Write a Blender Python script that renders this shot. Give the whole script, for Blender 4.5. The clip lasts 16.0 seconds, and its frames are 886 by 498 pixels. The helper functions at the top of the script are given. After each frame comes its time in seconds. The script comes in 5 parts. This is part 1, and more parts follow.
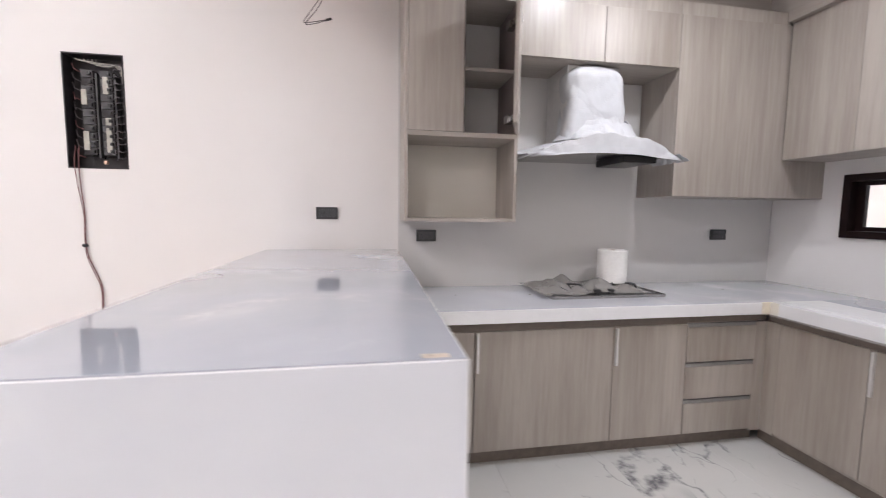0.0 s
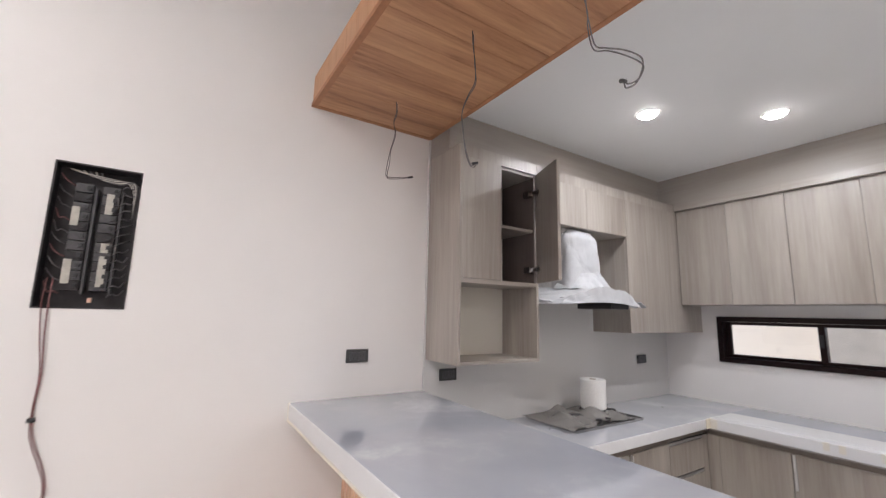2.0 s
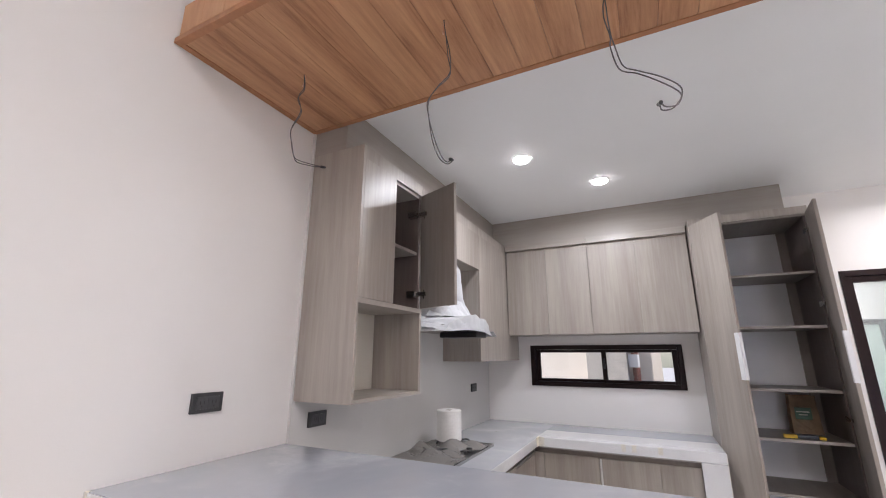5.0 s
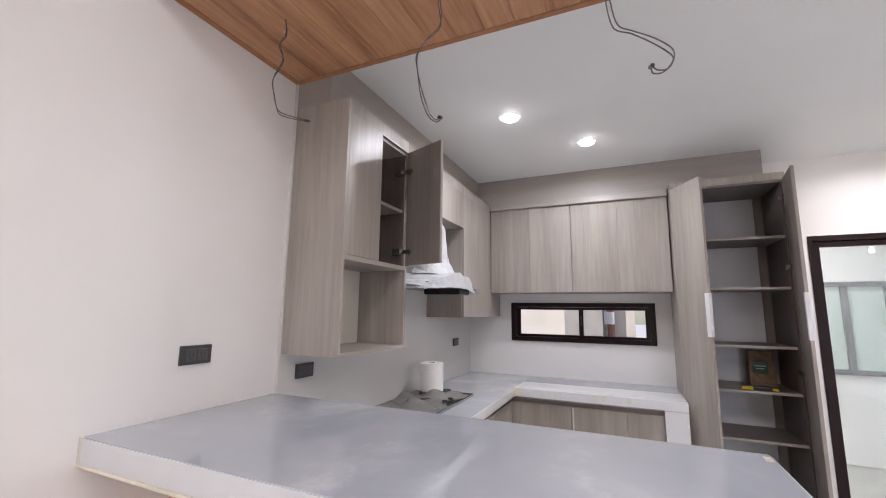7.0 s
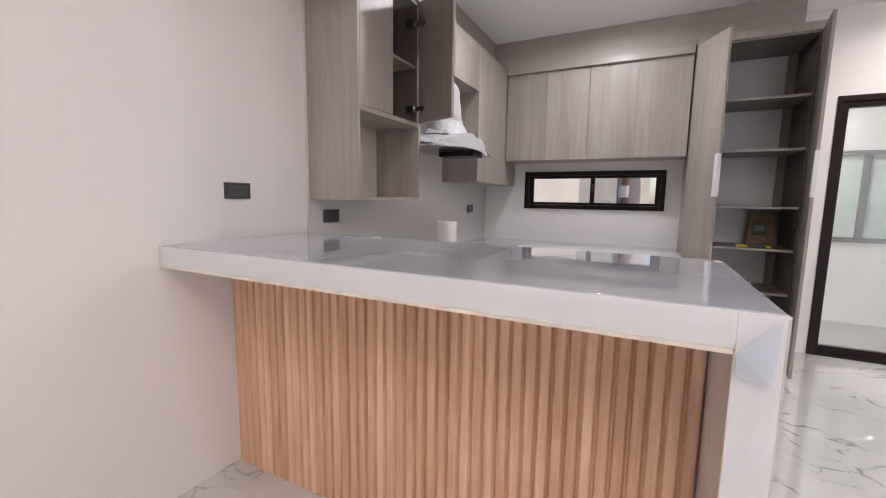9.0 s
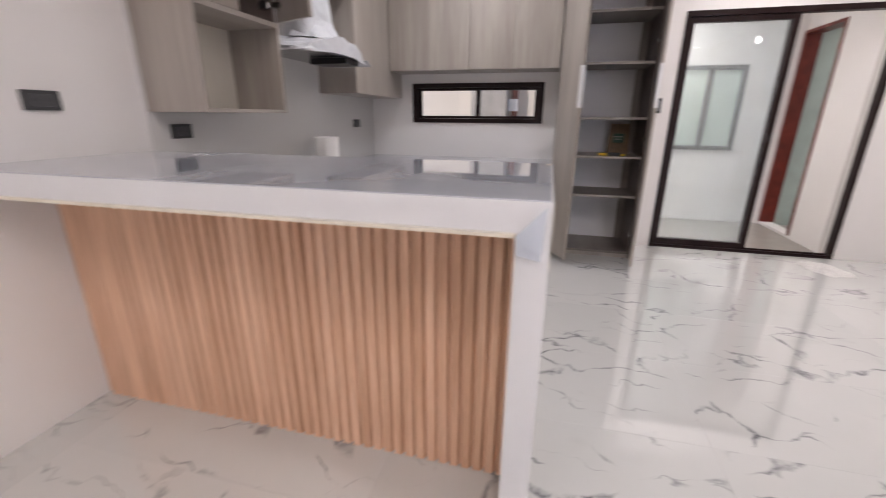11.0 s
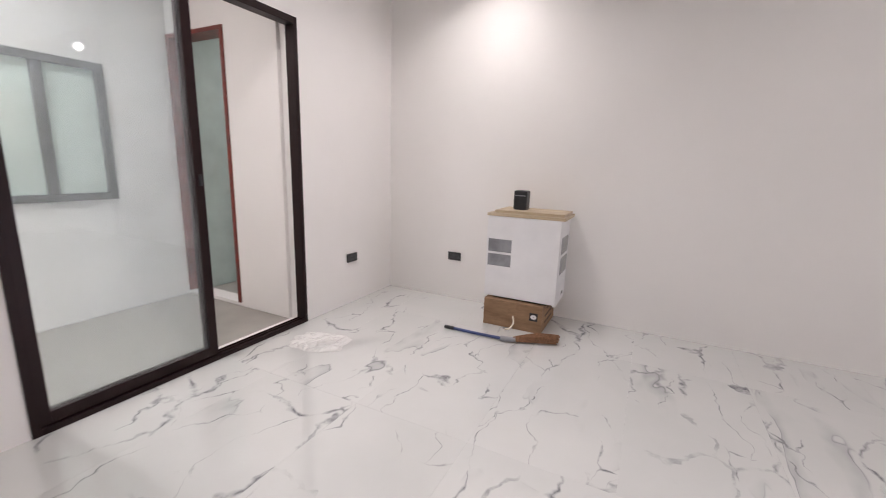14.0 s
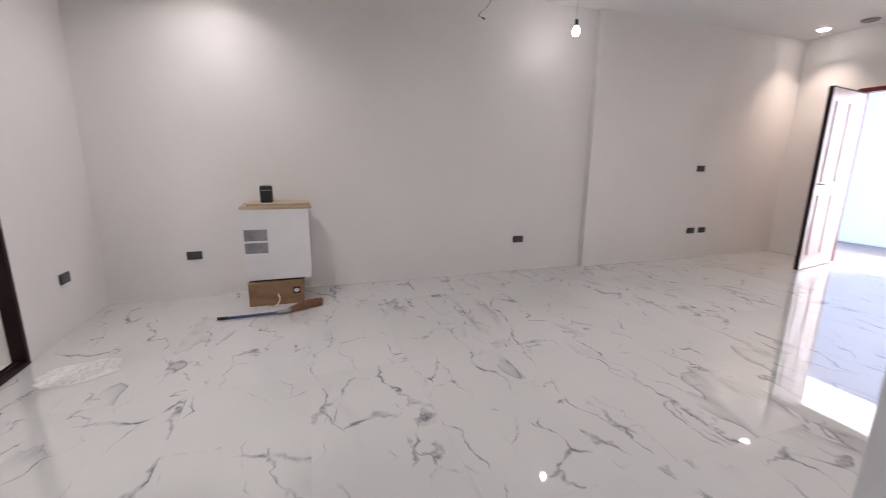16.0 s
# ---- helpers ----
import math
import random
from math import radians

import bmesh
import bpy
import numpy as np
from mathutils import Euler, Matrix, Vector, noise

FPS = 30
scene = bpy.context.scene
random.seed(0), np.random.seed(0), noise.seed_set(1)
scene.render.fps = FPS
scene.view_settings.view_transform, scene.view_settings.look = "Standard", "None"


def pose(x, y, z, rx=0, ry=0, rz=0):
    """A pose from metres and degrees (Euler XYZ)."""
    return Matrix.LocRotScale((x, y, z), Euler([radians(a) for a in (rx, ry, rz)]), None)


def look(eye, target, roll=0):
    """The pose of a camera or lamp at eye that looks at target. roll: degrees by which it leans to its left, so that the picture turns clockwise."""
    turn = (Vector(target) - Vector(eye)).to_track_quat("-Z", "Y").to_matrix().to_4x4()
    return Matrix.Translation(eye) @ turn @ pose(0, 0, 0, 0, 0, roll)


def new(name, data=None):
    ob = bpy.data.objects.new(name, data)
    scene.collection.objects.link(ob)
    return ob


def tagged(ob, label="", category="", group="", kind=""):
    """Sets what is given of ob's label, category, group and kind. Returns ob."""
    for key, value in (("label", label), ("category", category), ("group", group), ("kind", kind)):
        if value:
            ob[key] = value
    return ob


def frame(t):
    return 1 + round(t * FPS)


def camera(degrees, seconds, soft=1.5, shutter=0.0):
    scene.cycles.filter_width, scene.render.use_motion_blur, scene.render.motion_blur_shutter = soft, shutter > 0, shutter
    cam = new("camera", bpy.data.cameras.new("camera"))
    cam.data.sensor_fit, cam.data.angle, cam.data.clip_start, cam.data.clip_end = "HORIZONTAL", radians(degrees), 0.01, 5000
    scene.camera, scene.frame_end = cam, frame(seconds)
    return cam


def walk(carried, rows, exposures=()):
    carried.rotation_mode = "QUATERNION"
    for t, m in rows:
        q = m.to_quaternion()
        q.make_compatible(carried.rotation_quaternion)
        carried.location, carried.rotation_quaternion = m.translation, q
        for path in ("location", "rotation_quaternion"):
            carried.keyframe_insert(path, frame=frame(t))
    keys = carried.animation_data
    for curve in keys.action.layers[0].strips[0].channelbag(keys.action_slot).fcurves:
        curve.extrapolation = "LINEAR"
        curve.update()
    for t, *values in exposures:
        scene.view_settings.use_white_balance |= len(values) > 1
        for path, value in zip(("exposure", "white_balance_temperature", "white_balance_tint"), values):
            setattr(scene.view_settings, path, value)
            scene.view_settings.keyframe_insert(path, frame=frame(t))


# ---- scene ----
cam = camera(94.8, 16.0, soft=1.0, shutter=0.35)
PATH = [
    (0, (0.159, 0.131, 1.287), (0.498, 2.094, 1.108), 0.7),
    (0.5, (-0.242, 0.207, 1.355), (0.148, 2.159, 1.170), 0.7),
    (1, (-0.591, 0.204, 1.411), (-0.041, 2.123, 1.293), 1.0),
    (1.5, (-0.835, 0.287, 1.461), (-0.025, 2.114, 1.533), 1.1),
    (2, (-0.967, 0.455, 1.513), (0.099, 2.118, 1.827), 1.3),
    (2.5, (-1.071, 0.637, 1.517), (0.207, 2.097, 2.0), 1.1),
    (3, (-1.079, 0.843, 1.499), (0.375, 2.093, 2.07), 0.7),
    (3.5, (-1.07, 1.012, 1.506), (0.497, 2.103, 2.102), 0.8),
    (4, (-1.149, 1.089, 1.493), (0.506, 2.053, 2.069), 0.8),
    (4.2, (-1.176, 1.099, 1.475), (0.503, 2.023, 2.048), 0.6),
    (6.3, (-1.208, 1.102, 1.446), (0.582, 1.916, 1.811), 0.7),
    (6.5, (-1.221, 1.1, 1.456), (0.576, 1.907, 1.799), 0.8),
    (7, (-1.212, 1.102, 1.456), (0.595, 1.906, 1.754), 0.7),
    (7.5, (-1.184, 1.105, 1.437), (0.632, 1.912, 1.666), 0.4),
    (8, (-1.192, 1.145, 1.355), (0.625, 1.974, 1.45), 0.6),
    (8.5, (-1.284, 1.108, 1.283), (0.512, 1.98, 1.162), 0.8),
    (8.7, (-1.317, 1.043, 1.26), (0.465, 1.932, 1.074), 0.6),
    (10.8, (-1.407, 0.832, 1.239), (0.392, 1.463, 0.633), 0.4),
    (11, (-1.325, 0.76, 1.227), (0.518, 1.226, 0.607), 0.4),
    (11.5, (-1.054, 0.541, 1.277), (0.837, 0.495, 0.625), 1.0),
    (12, (-0.766, 0.405, 1.293), (1.022, -0.211, 0.643), 1.8),
    (12.5, (-0.38, 0.384, 1.293), (1.185, -0.707, 0.691), 2.5),
    (13, (-0.024, 0.305, 1.258), (1.361, -1.047, 0.754), 2.7),
    (13.5, (0.437, 0.363, 1.271), (1.587, -1.207, 0.809), 2.2),
    (14, (0.797, 0.305, 1.181), (1.671, -1.449, 0.778), 1.8),
    (14.5, (1.091, 0.401, 1.151), (1.592, -1.5, 0.782), 1.7),
    (15, (1.208, 0.672, 1.254), (1.324, -1.28, 0.834), 1.0),
    (15.5, (1.261, 0.985, 1.248), (0.967, -0.947, 0.821), 0.8),
    (16, (1.352, 1.143, 1.237), (0.714, -0.705, 0.816), 0.7),
]
walk(cam, [(t, look(eye, target, roll)) for t, eye, target, roll in PATH],
     exposures=[(0, 0.44, 6400, 16), (0.6, 0.33, 6450, 15), (1.2, 0.26, 6500, 14), (2.2, 0.21, 6450, 14), (3.5, 0.28, 6350, 15), (7.6, 0.24, 6350, 16), (8.5, 0.08, 6650, 19), (11, 0.0, 6600, 18), (12.3, 0.03, 6530, 17), (13.1, 0.03, 6560, 18), (14, -0.04, 6530, 17), (15.2, -0.10, 6500, 17), (16, -0.46, 6450, 17)])

# ---- world, lights, exposure ----
world = bpy.data.worlds.new("sky")
scene.world = world
world.use_nodes = True
wn = world.node_tree
sky = wn.nodes.new("ShaderNodeTexSky")
sky.sky_type = "NISHITA"
sky.sun_disc = False
sky.sun_elevation, sky.sun_rotation = radians(60), radians(308)
wn.nodes["Background"].inputs["Strength"].default_value = 0.15
wn.links.new(sky.outputs["Color"], wn.nodes["Background"].inputs["Color"])
sun = new("sun", bpy.data.lights.new("sun", "SUN"))
sun.data.energy, sun.data.angle, sun.data.color = 4.0, radians(0.6), (1.0, 0.95, 0.88)
sun.matrix_world = look((-4.0, 3.2, 9.0), (0, 0, 0))

CEIL, CEIL_LIVING, CEIL_VOID = 2.75, 2.87, 3.80
WARM, COOL, WHITE = (1.0, 0.84, 0.70), (1.0, 0.965, 0.935), (0.93, 0.965, 1.0)


def area(name, at, aim, size, power, colour, size_y=None, spread=128):
    lamp = new(name, bpy.data.lights.new(name, "AREA"))
    lamp.data.energy, lamp.data.color, lamp.data.size = power, colour, size
    lamp.data.shape = "RECTANGLE" if size_y else "DISK"
    if size_y:
        lamp.data.size_y = size_y
    lamp.data.spread = radians(spread)
    lamp.matrix_world = look(at, aim)
    return lamp


# Known: first three and the entry one (-4.80); the rest are unseen added fill.
KNOWN_AND_FILL_LIGHTS = [(1.33, 1.75, CEIL, 7), (1.94, 1.31, CEIL, 9.5), (1.98, -2.42, CEIL, 7.5), (2.2, -0.85, CEIL, 14.5),
              (-4.80, -2.50, CEIL_LIVING, 7), (-2.6, -0.75, CEIL_LIVING, 9), (-0.8, -0.35, CEIL_LIVING, 15), (-4.1, -0.75, CEIL_LIVING, 2),
              (-3.2, 0.6, CEIL_VOID, 20), (-2.35, 0.5, CEIL_VOID, 25), (3.75, -0.3, 2.62, 17), (3.75, -2.8, 2.62, 5)]
for dx, dy, dz, power in KNOWN_AND_FILL_LIGHTS:
    area("downlight_or_fill_lamp", (dx, dy, dz - 0.0225), (dx, dy, 0), 0.07, power, WARM if dx < -4 else WHITE if dx > 1 and dy > 0 else COOL, spread=172 if dx > 1 and dy > 1 else 165 if dy > -2 else 90 if dx < -4 else 134)


# ---- materials ----
def mat(name):
    m = bpy.data.materials.new(name)
    m.use_nodes = True
    return m, m.node_tree, m.node_tree.nodes["Principled BSDF"]


def node(t, kind, **values):
    n = t.nodes.new("ShaderNode" + kind)
    for key, value in values.items():
        n.inputs[key.replace("_", " ")].default_value = value
    return n


def ramp(t, source, stops):
    r = t.nodes.new("ShaderNodeValToRGB")
    for n, (at, c) in enumerate(stops):
        e = r.color_ramp.elements[n] if n < 2 else r.color_ramp.elements.new(at)
        e.position, e.color = at, (*c, 1) if len(c) == 3 else c
    t.links.new(source, r.inputs["Fac"])
    return r


def grey(v):
    return (v, v, v)


def mapped(t, scale=(1, 1, 1), shift=True, random_shift=0.0, rot=(0, 0, 0)):
    """World position, stretched; moved by each object's own chance."""
    g = t.nodes.new("ShaderNodeNewGeometry")
    m = t.nodes.new("ShaderNodeMapping")
    m.inputs["Scale"].default_value = scale
    m.inputs["Rotation"].default_value = [radians(a) for a in rot]
    out = g.outputs["Position"]
    if random_shift:
        o = t.nodes.new("ShaderNodeObjectInfo")
        k = t.nodes.new("ShaderNodeVectorMath")
        k.operation = "SCALE"
        k.inputs[0].default_value = (random_shift, random_shift * 1.7, random_shift * 0.6)
        t.links.new(o.outputs["Random"], k.inputs["Scale"])
        a = t.nodes.new("ShaderNodeVectorMath")
        t.links.new(out, a.inputs[0])
        t.links.new(k.outputs[0], a.inputs[1])
        out = a.outputs[0]
    t.links.new(out, m.inputs["Vector"])
    return m.outputs["Vector"]


def bump(t, p, height, strength, distance):
    b = node(t, "Bump", Strength=strength, Distance=distance)
    t.links.new(height, b.inputs["Height"])
    t.links.new(b.outputs["Normal"], p.inputs["Normal"])


def paint(name, colour, rough=0.55, amount=0.04, relief=0.12):
    m, t, p = mat(name)
    v = mapped(t)
    big = node(t, "TexNoise", Scale=0.9, Detail=5, Roughness=0.6)
    fine = node(t, "TexNoise", Scale=160, Detail=3)
    t.links.new(v, big.inputs["Vector"])
    t.links.new(v, fine.inputs["Vector"])
    r = ramp(t, big.outputs["Fac"], [(0.3, [c * (1 - amount) for c in colour]), (0.7, colour)])
    t.links.new(r.outputs["Color"], p.inputs["Base Color"])
    p.inputs["Roughness"].default_value = rough
    bump(t, p, fine.outputs["Fac"], relief, 0.002)
    return m


def plain(name, colour, rough=0.5, metal=0.0, relief=0.0, scale=60, vary=0.12, spec=0.5):
    m, t, p = mat(name)
    v = mapped(t)
    n = node(t, "TexNoise", Scale=scale, Detail=4)
    t.links.new(v, n.inputs["Vector"])
    r = ramp(t, n.outputs["Fac"], [(0.3, [c * (1 - vary) for c in colour]), (0.7, [min(1, c * (1 + vary)) for c in colour])])
    t.links.new(r.outputs["Color"], p.inputs["Base Color"])
    p.inputs["Roughness"].default_value, p.inputs["Metallic"].default_value = rough, metal
    p.inputs["Specular IOR Level"].default_value = spec
    if relief:
        bump(t, p, n.outputs["Fac"], relief, 0.004)
    return m


def grain(name, dark, light, scale, rough=0.45, wave=None, chance=9.0, streak=None):
    """Laminate or timber: long streaks along the axis whose scale is small."""
    m, t, p = mat(name)
    v = mapped(t, scale, random_shift=chance)
    broad = node(t, "TexNoise", Scale=1.0, Detail=3, Roughness=0.5, Distortion=0.4)
    fine = node(t, "TexNoise", Scale=8.0, Detail=7, Roughness=0.68)
    t.links.new(v, broad.inputs["Vector"])
    t.links.new(v, fine.inputs["Vector"])
    mix = t.nodes.new("ShaderNodeMix")
    mix.data_type = "FLOAT"
    mix.inputs[0].default_value = 0.42
    t.links.new(broad.outputs["Fac"], mix.inputs[2])
    t.links.new(fine.outputs["Fac"], mix.inputs[3])
    stops = [(0.34, dark), (0.62, light)]
    if streak:
        stops = [(0.36, streak), (0.45, dark), (0.60, light)]
    r = ramp(t, mix.outputs[0], stops)
    t.links.new(r.outputs["Color"], p.inputs["Base Color"])
    p.inputs["Roughness"].default_value = rough
    bump(t, p, fine.outputs["Fac"], 0.06, 0.001)
    return m


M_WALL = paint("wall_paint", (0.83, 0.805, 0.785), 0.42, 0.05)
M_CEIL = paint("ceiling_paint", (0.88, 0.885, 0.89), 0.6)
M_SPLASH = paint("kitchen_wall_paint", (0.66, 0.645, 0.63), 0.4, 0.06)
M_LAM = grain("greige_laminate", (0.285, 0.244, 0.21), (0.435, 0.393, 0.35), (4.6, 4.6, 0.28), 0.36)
M_LAM_H = grain("greige_laminate_flat", (0.30, 0.262, 0.228), (0.43, 0.39, 0.35), (0.5, 7.0, 7.0), 0.42)
M_LAM_E = grain("greige_laminate_cornice", (0.33, 0.29, 0.255), (0.44, 0.40, 0.36), (7.0, 0.5, 7.0), 0.36)
M_SOFFIT = grain("greige_bulkhead", (0.31, 0.275, 0.245), (0.37, 0.335, 0.30), (0.4, 0.4, 6.0), 0.5)
M_OAK = grain("slat_timber", (0.53, 0.285, 0.168), (0.86, 0.57, 0.392), (7, 7, 0.45), 0.5)
M_TEAK = grain("ceiling_timber", (0.43, 0.208, 0.102), (0.59, 0.32, 0.168), (0.55, 7.0, 7.0), 0.42, chance=14.0, streak=(0.265, 0.108, 0.047))
M_TEAK_V = grain("ceiling_timber_edge", (0.45, 0.22, 0.108), (0.60, 0.33, 0.175), (6.0, 6.0, 0.8), 0.42, chance=14.0)
M_TRIM = plain("timber_trim", (0.40, 0.175, 0.08), 0.45, relief=0.05, scale=25)
M_FRAME = plain("brown_aluminium", (0.015, 0.0062, 0.0062), 0.36, 0.0, scale=12, spec=0.2)
M_SILVER = plain("brushed_aluminium", (0.74, 0.73, 0.72), 0.38, 0.5, scale=40, vary=0.05)
M_GRIP = plain("grey_grip_profile", (0.28, 0.275, 0.27), 0.4, 0.3, scale=20)
M_STEEL = plain("steel", (0.45, 0.44, 0.43), 0.25, 1.0, scale=20)
M_BLACK = plain("black_plastic", (0.018, 0.018, 0.02), 0.4, scale=90)
M_CHAR = plain("charcoal_plate", (0.045, 0.045, 0.048), 0.38, scale=90)
M_CHAR2 = plain("charcoal_key", (0.07, 0.07, 0.075), 0.3, scale=90)
M_PANELBLACK = plain("panel_steel", (0.03, 0.026, 0.028), 0.55, 0.2, relief=0.2, scale=18, vary=0.5)
M_BREAKER = plain("breaker_grey", (0.065, 0.062, 0.065), 0.45, scale=40, vary=0.3)
M_LABEL = plain("breaker_label", (0.46, 0.44, 0.39), 0.6, scale=40)
M_PAPER = plain("white_paper", (0.52, 0.525, 0.54), 0.6, relief=0.2, scale=22, vary=0.04)
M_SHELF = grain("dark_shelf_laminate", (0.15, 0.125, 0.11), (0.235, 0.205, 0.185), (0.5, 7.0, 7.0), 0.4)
M_NICHE = paint("niche_back_cream", (0.70, 0.66, 0.59), 0.5)
# Brown interior laminate, set darker with the compartments' shade in its colour.
M_SHADELAM = grain("shaded_brown_laminate", (0.095, 0.072, 0.064), (0.155, 0.122, 0.110), (4.6, 4.6, 0.28), 0.4)
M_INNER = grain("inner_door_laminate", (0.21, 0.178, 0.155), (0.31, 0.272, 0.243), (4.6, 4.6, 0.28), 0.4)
M_BACK = paint("cabinet_back_white", (0.84, 0.835, 0.85), 0.45)
M_ROLL = plain("tissue_paper", (0.86, 0.85, 0.83), 0.9, relief=0.08, scale=70, vary=0.03)
M_WHITEBOX = plain("white_steel", (0.80, 0.79, 0.80), 0.35, relief=0.03, scale=8, vary=0.03)
M_STICK = plain("grey_sticker", (0.27, 0.27, 0.29), 0.35, scale=14, vary=0.2)
M_CARD = grain("cardboard", (0.19, 0.108, 0.058), (0.325, 0.197, 0.11), (2.0, 2.0, 9.0), 0.8)
M_PLANK = grain("raw_pine", (0.40, 0.31, 0.205), (0.56, 0.455, 0.33), (0.8, 12, 12), 0.65)
M_BROOM = plain("coir_bristle", (0.21, 0.105, 0.055), 0.85, relief=0.5, scale=90, vary=0.4)
M_BLUE = plain("blue_plastic", (0.035, 0.055, 0.16), 0.35, scale=30)
M_TAPE = plain("masking_tape", (0.76, 0.70, 0.58), 0.6, scale=30, vary=0.1)
M_SMEAR = plain("glue_smear", (0.52, 0.44, 0.37), 0.5, relief=0.3, scale=90, vary=0.3)
M_BAG = plain("kraft_paper", (0.23, 0.155, 0.095), 0.8, relief=0.4, scale=16, vary=0.25)
M_SMUDGE = plain("brown_print", (0.085, 0.045, 0.025), 0.7, scale=30)
M_GREEN = plain("green_print", (0.012, 0.055, 0.028), 0.5, scale=30)
M_YELLOW = plain("yellow_plastic", (0.75, 0.50, 0.02), 0.35, scale=30)
M_WIRE = plain("grey_cable", (0.11, 0.10, 0.105), 0.5, scale=60, vary=0.2)
M_WIRE_RED = plain("dark_red_cable", (0.19, 0.075, 0.075), 0.5, scale=60, vary=0.3)
M_COPPER = plain("bare_copper", (0.75, 0.50, 0.38), 0.35, 0.7, scale=60)
M_CEMENT = plain("broken_cement", (0.33, 0.31, 0.29), 0.95, relief=0.9, scale=28, vary=0.45)
M_JAMB = plain("red_brown_varnish", (0.155, 0.022, 0.014), 0.35, relief=0.04, scale=14, vary=0.25)
M_GREENTILE = plain("pale_green_wall_tile", (0.50, 0.585, 0.54), 0.25, relief=0.02, scale=6, vary=0.06)
M_SVCFLOOR = plain("service_floor_tile", (0.32, 0.30, 0.27), 0.3, relief=0.03, scale=6, vary=0.08)
M_GROUT = plain("grout", (0.58, 0.57, 0.56), 0.8, scale=80)
M_BEIGE = paint("neighbour_paint", (0.76, 0.70, 0.62), 0.8, 0.12, 0.3)
M_PIER = plain("outside_concrete", (0.42, 0.40, 0.37), 0.9, relief=0.3, scale=9)
M_RED = plain("red_oxide", (0.30, 0.10, 0.07), 0.6, scale=10)
M_YARD = plain("yard_concrete", (0.45, 0.44, 0.43), 0.9, relief=0.3, scale=7)
M_DOORLEAF = grain("entrance_timber", (0.66, 0.50, 0.49), (0.80, 0.68, 0.66), (9, 9, 0.5), 0.35)
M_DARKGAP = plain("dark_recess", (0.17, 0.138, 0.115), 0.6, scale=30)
M_WHITETRIM = plain("white_profile", (0.82, 0.82, 0.83), 0.3, scale=20, vary=0.03)
M_RUBBER = plain("filter_black", (0.012, 0.012, 0.013), 0.3, scale=30)


def solid_surface(name, low, mid, high, scuffed):
    """White worktop under a thin, dusty, slightly wrinkled protective film."""
    m, t, p = mat(name)
    v = mapped(t)
    cloud = node(t, "TexNoise", Scale=1.9, Detail=6, Roughness=0.55, Distortion=0.3)
    streak = node(t, "TexNoise", Scale=14, Detail=4, Distortion=1.5)
    scuff = node(t, "TexNoise", Scale=9.0, Detail=7, Roughness=0.72, Distortion=0.6)
    for n in (cloud, streak, scuff):
        t.links.new(v, n.inputs["Vector"])
    r = ramp(t, cloud.outputs["Fac"], [(0.40, low), (0.58, mid), (0.70, high)])
    marks = ramp(t, scuff.outputs["Fac"], [(0.52, grey(0.0)), (0.68, grey(scuffed))])
    where = ramp(t, cloud.outputs["Fac"], [(0.50, grey(0.0)), (0.62, grey(1.0))])
    both = t.nodes.new("ShaderNodeMath")
    both.operation = "MULTIPLY"
    t.links.new(marks.outputs["Color"], both.inputs[0])
    t.links.new(where.outputs["Color"], both.inputs[1])
    mix = t.nodes.new("ShaderNodeMix")
    mix.data_type = "RGBA"
    mix.inputs[7].default_value = (0.72, 0.72, 0.74, 1)
    t.links.new(both.outputs[0], mix.inputs[0])
    t.links.new(r.outputs["Color"], mix.inputs[6])
    t.links.new(mix.outputs[2], p.inputs["Base Color"])
    q = ramp(t, cloud.outputs["Fac"], [(0.5, grey(0.03)), (0.70, grey(0.24))])
    t.links.new(q.outputs["Color"], p.inputs["Roughness"])
    p.inputs["Coat Weight"].default_value = 0.5
    bump(t, p, streak.outputs["Fac"], 0.014, 0.004)
    return m


def edge_surface():
    m, t, p = mat("white_worktop_edge")
    v = mapped(t)
    n = node(t, "TexNoise", Scale=9, Detail=5, Distortion=2.0)
    t.links.new(v, n.inputs["Vector"])
    r = ramp(t, n.outputs["Fac"], [(0.3, (0.79, 0.79, 0.80)), (0.7, (0.82, 0.82, 0.83))])
    t.links.new(r.outputs["Color"], p.inputs["Base Color"])
    p.inputs["Roughness"].default_value = 0.10
    p.inputs["Coat Weight"].default_value = 0.4
    bump(t, p, n.outputs["Fac"], 0.12, 0.012)
    return m


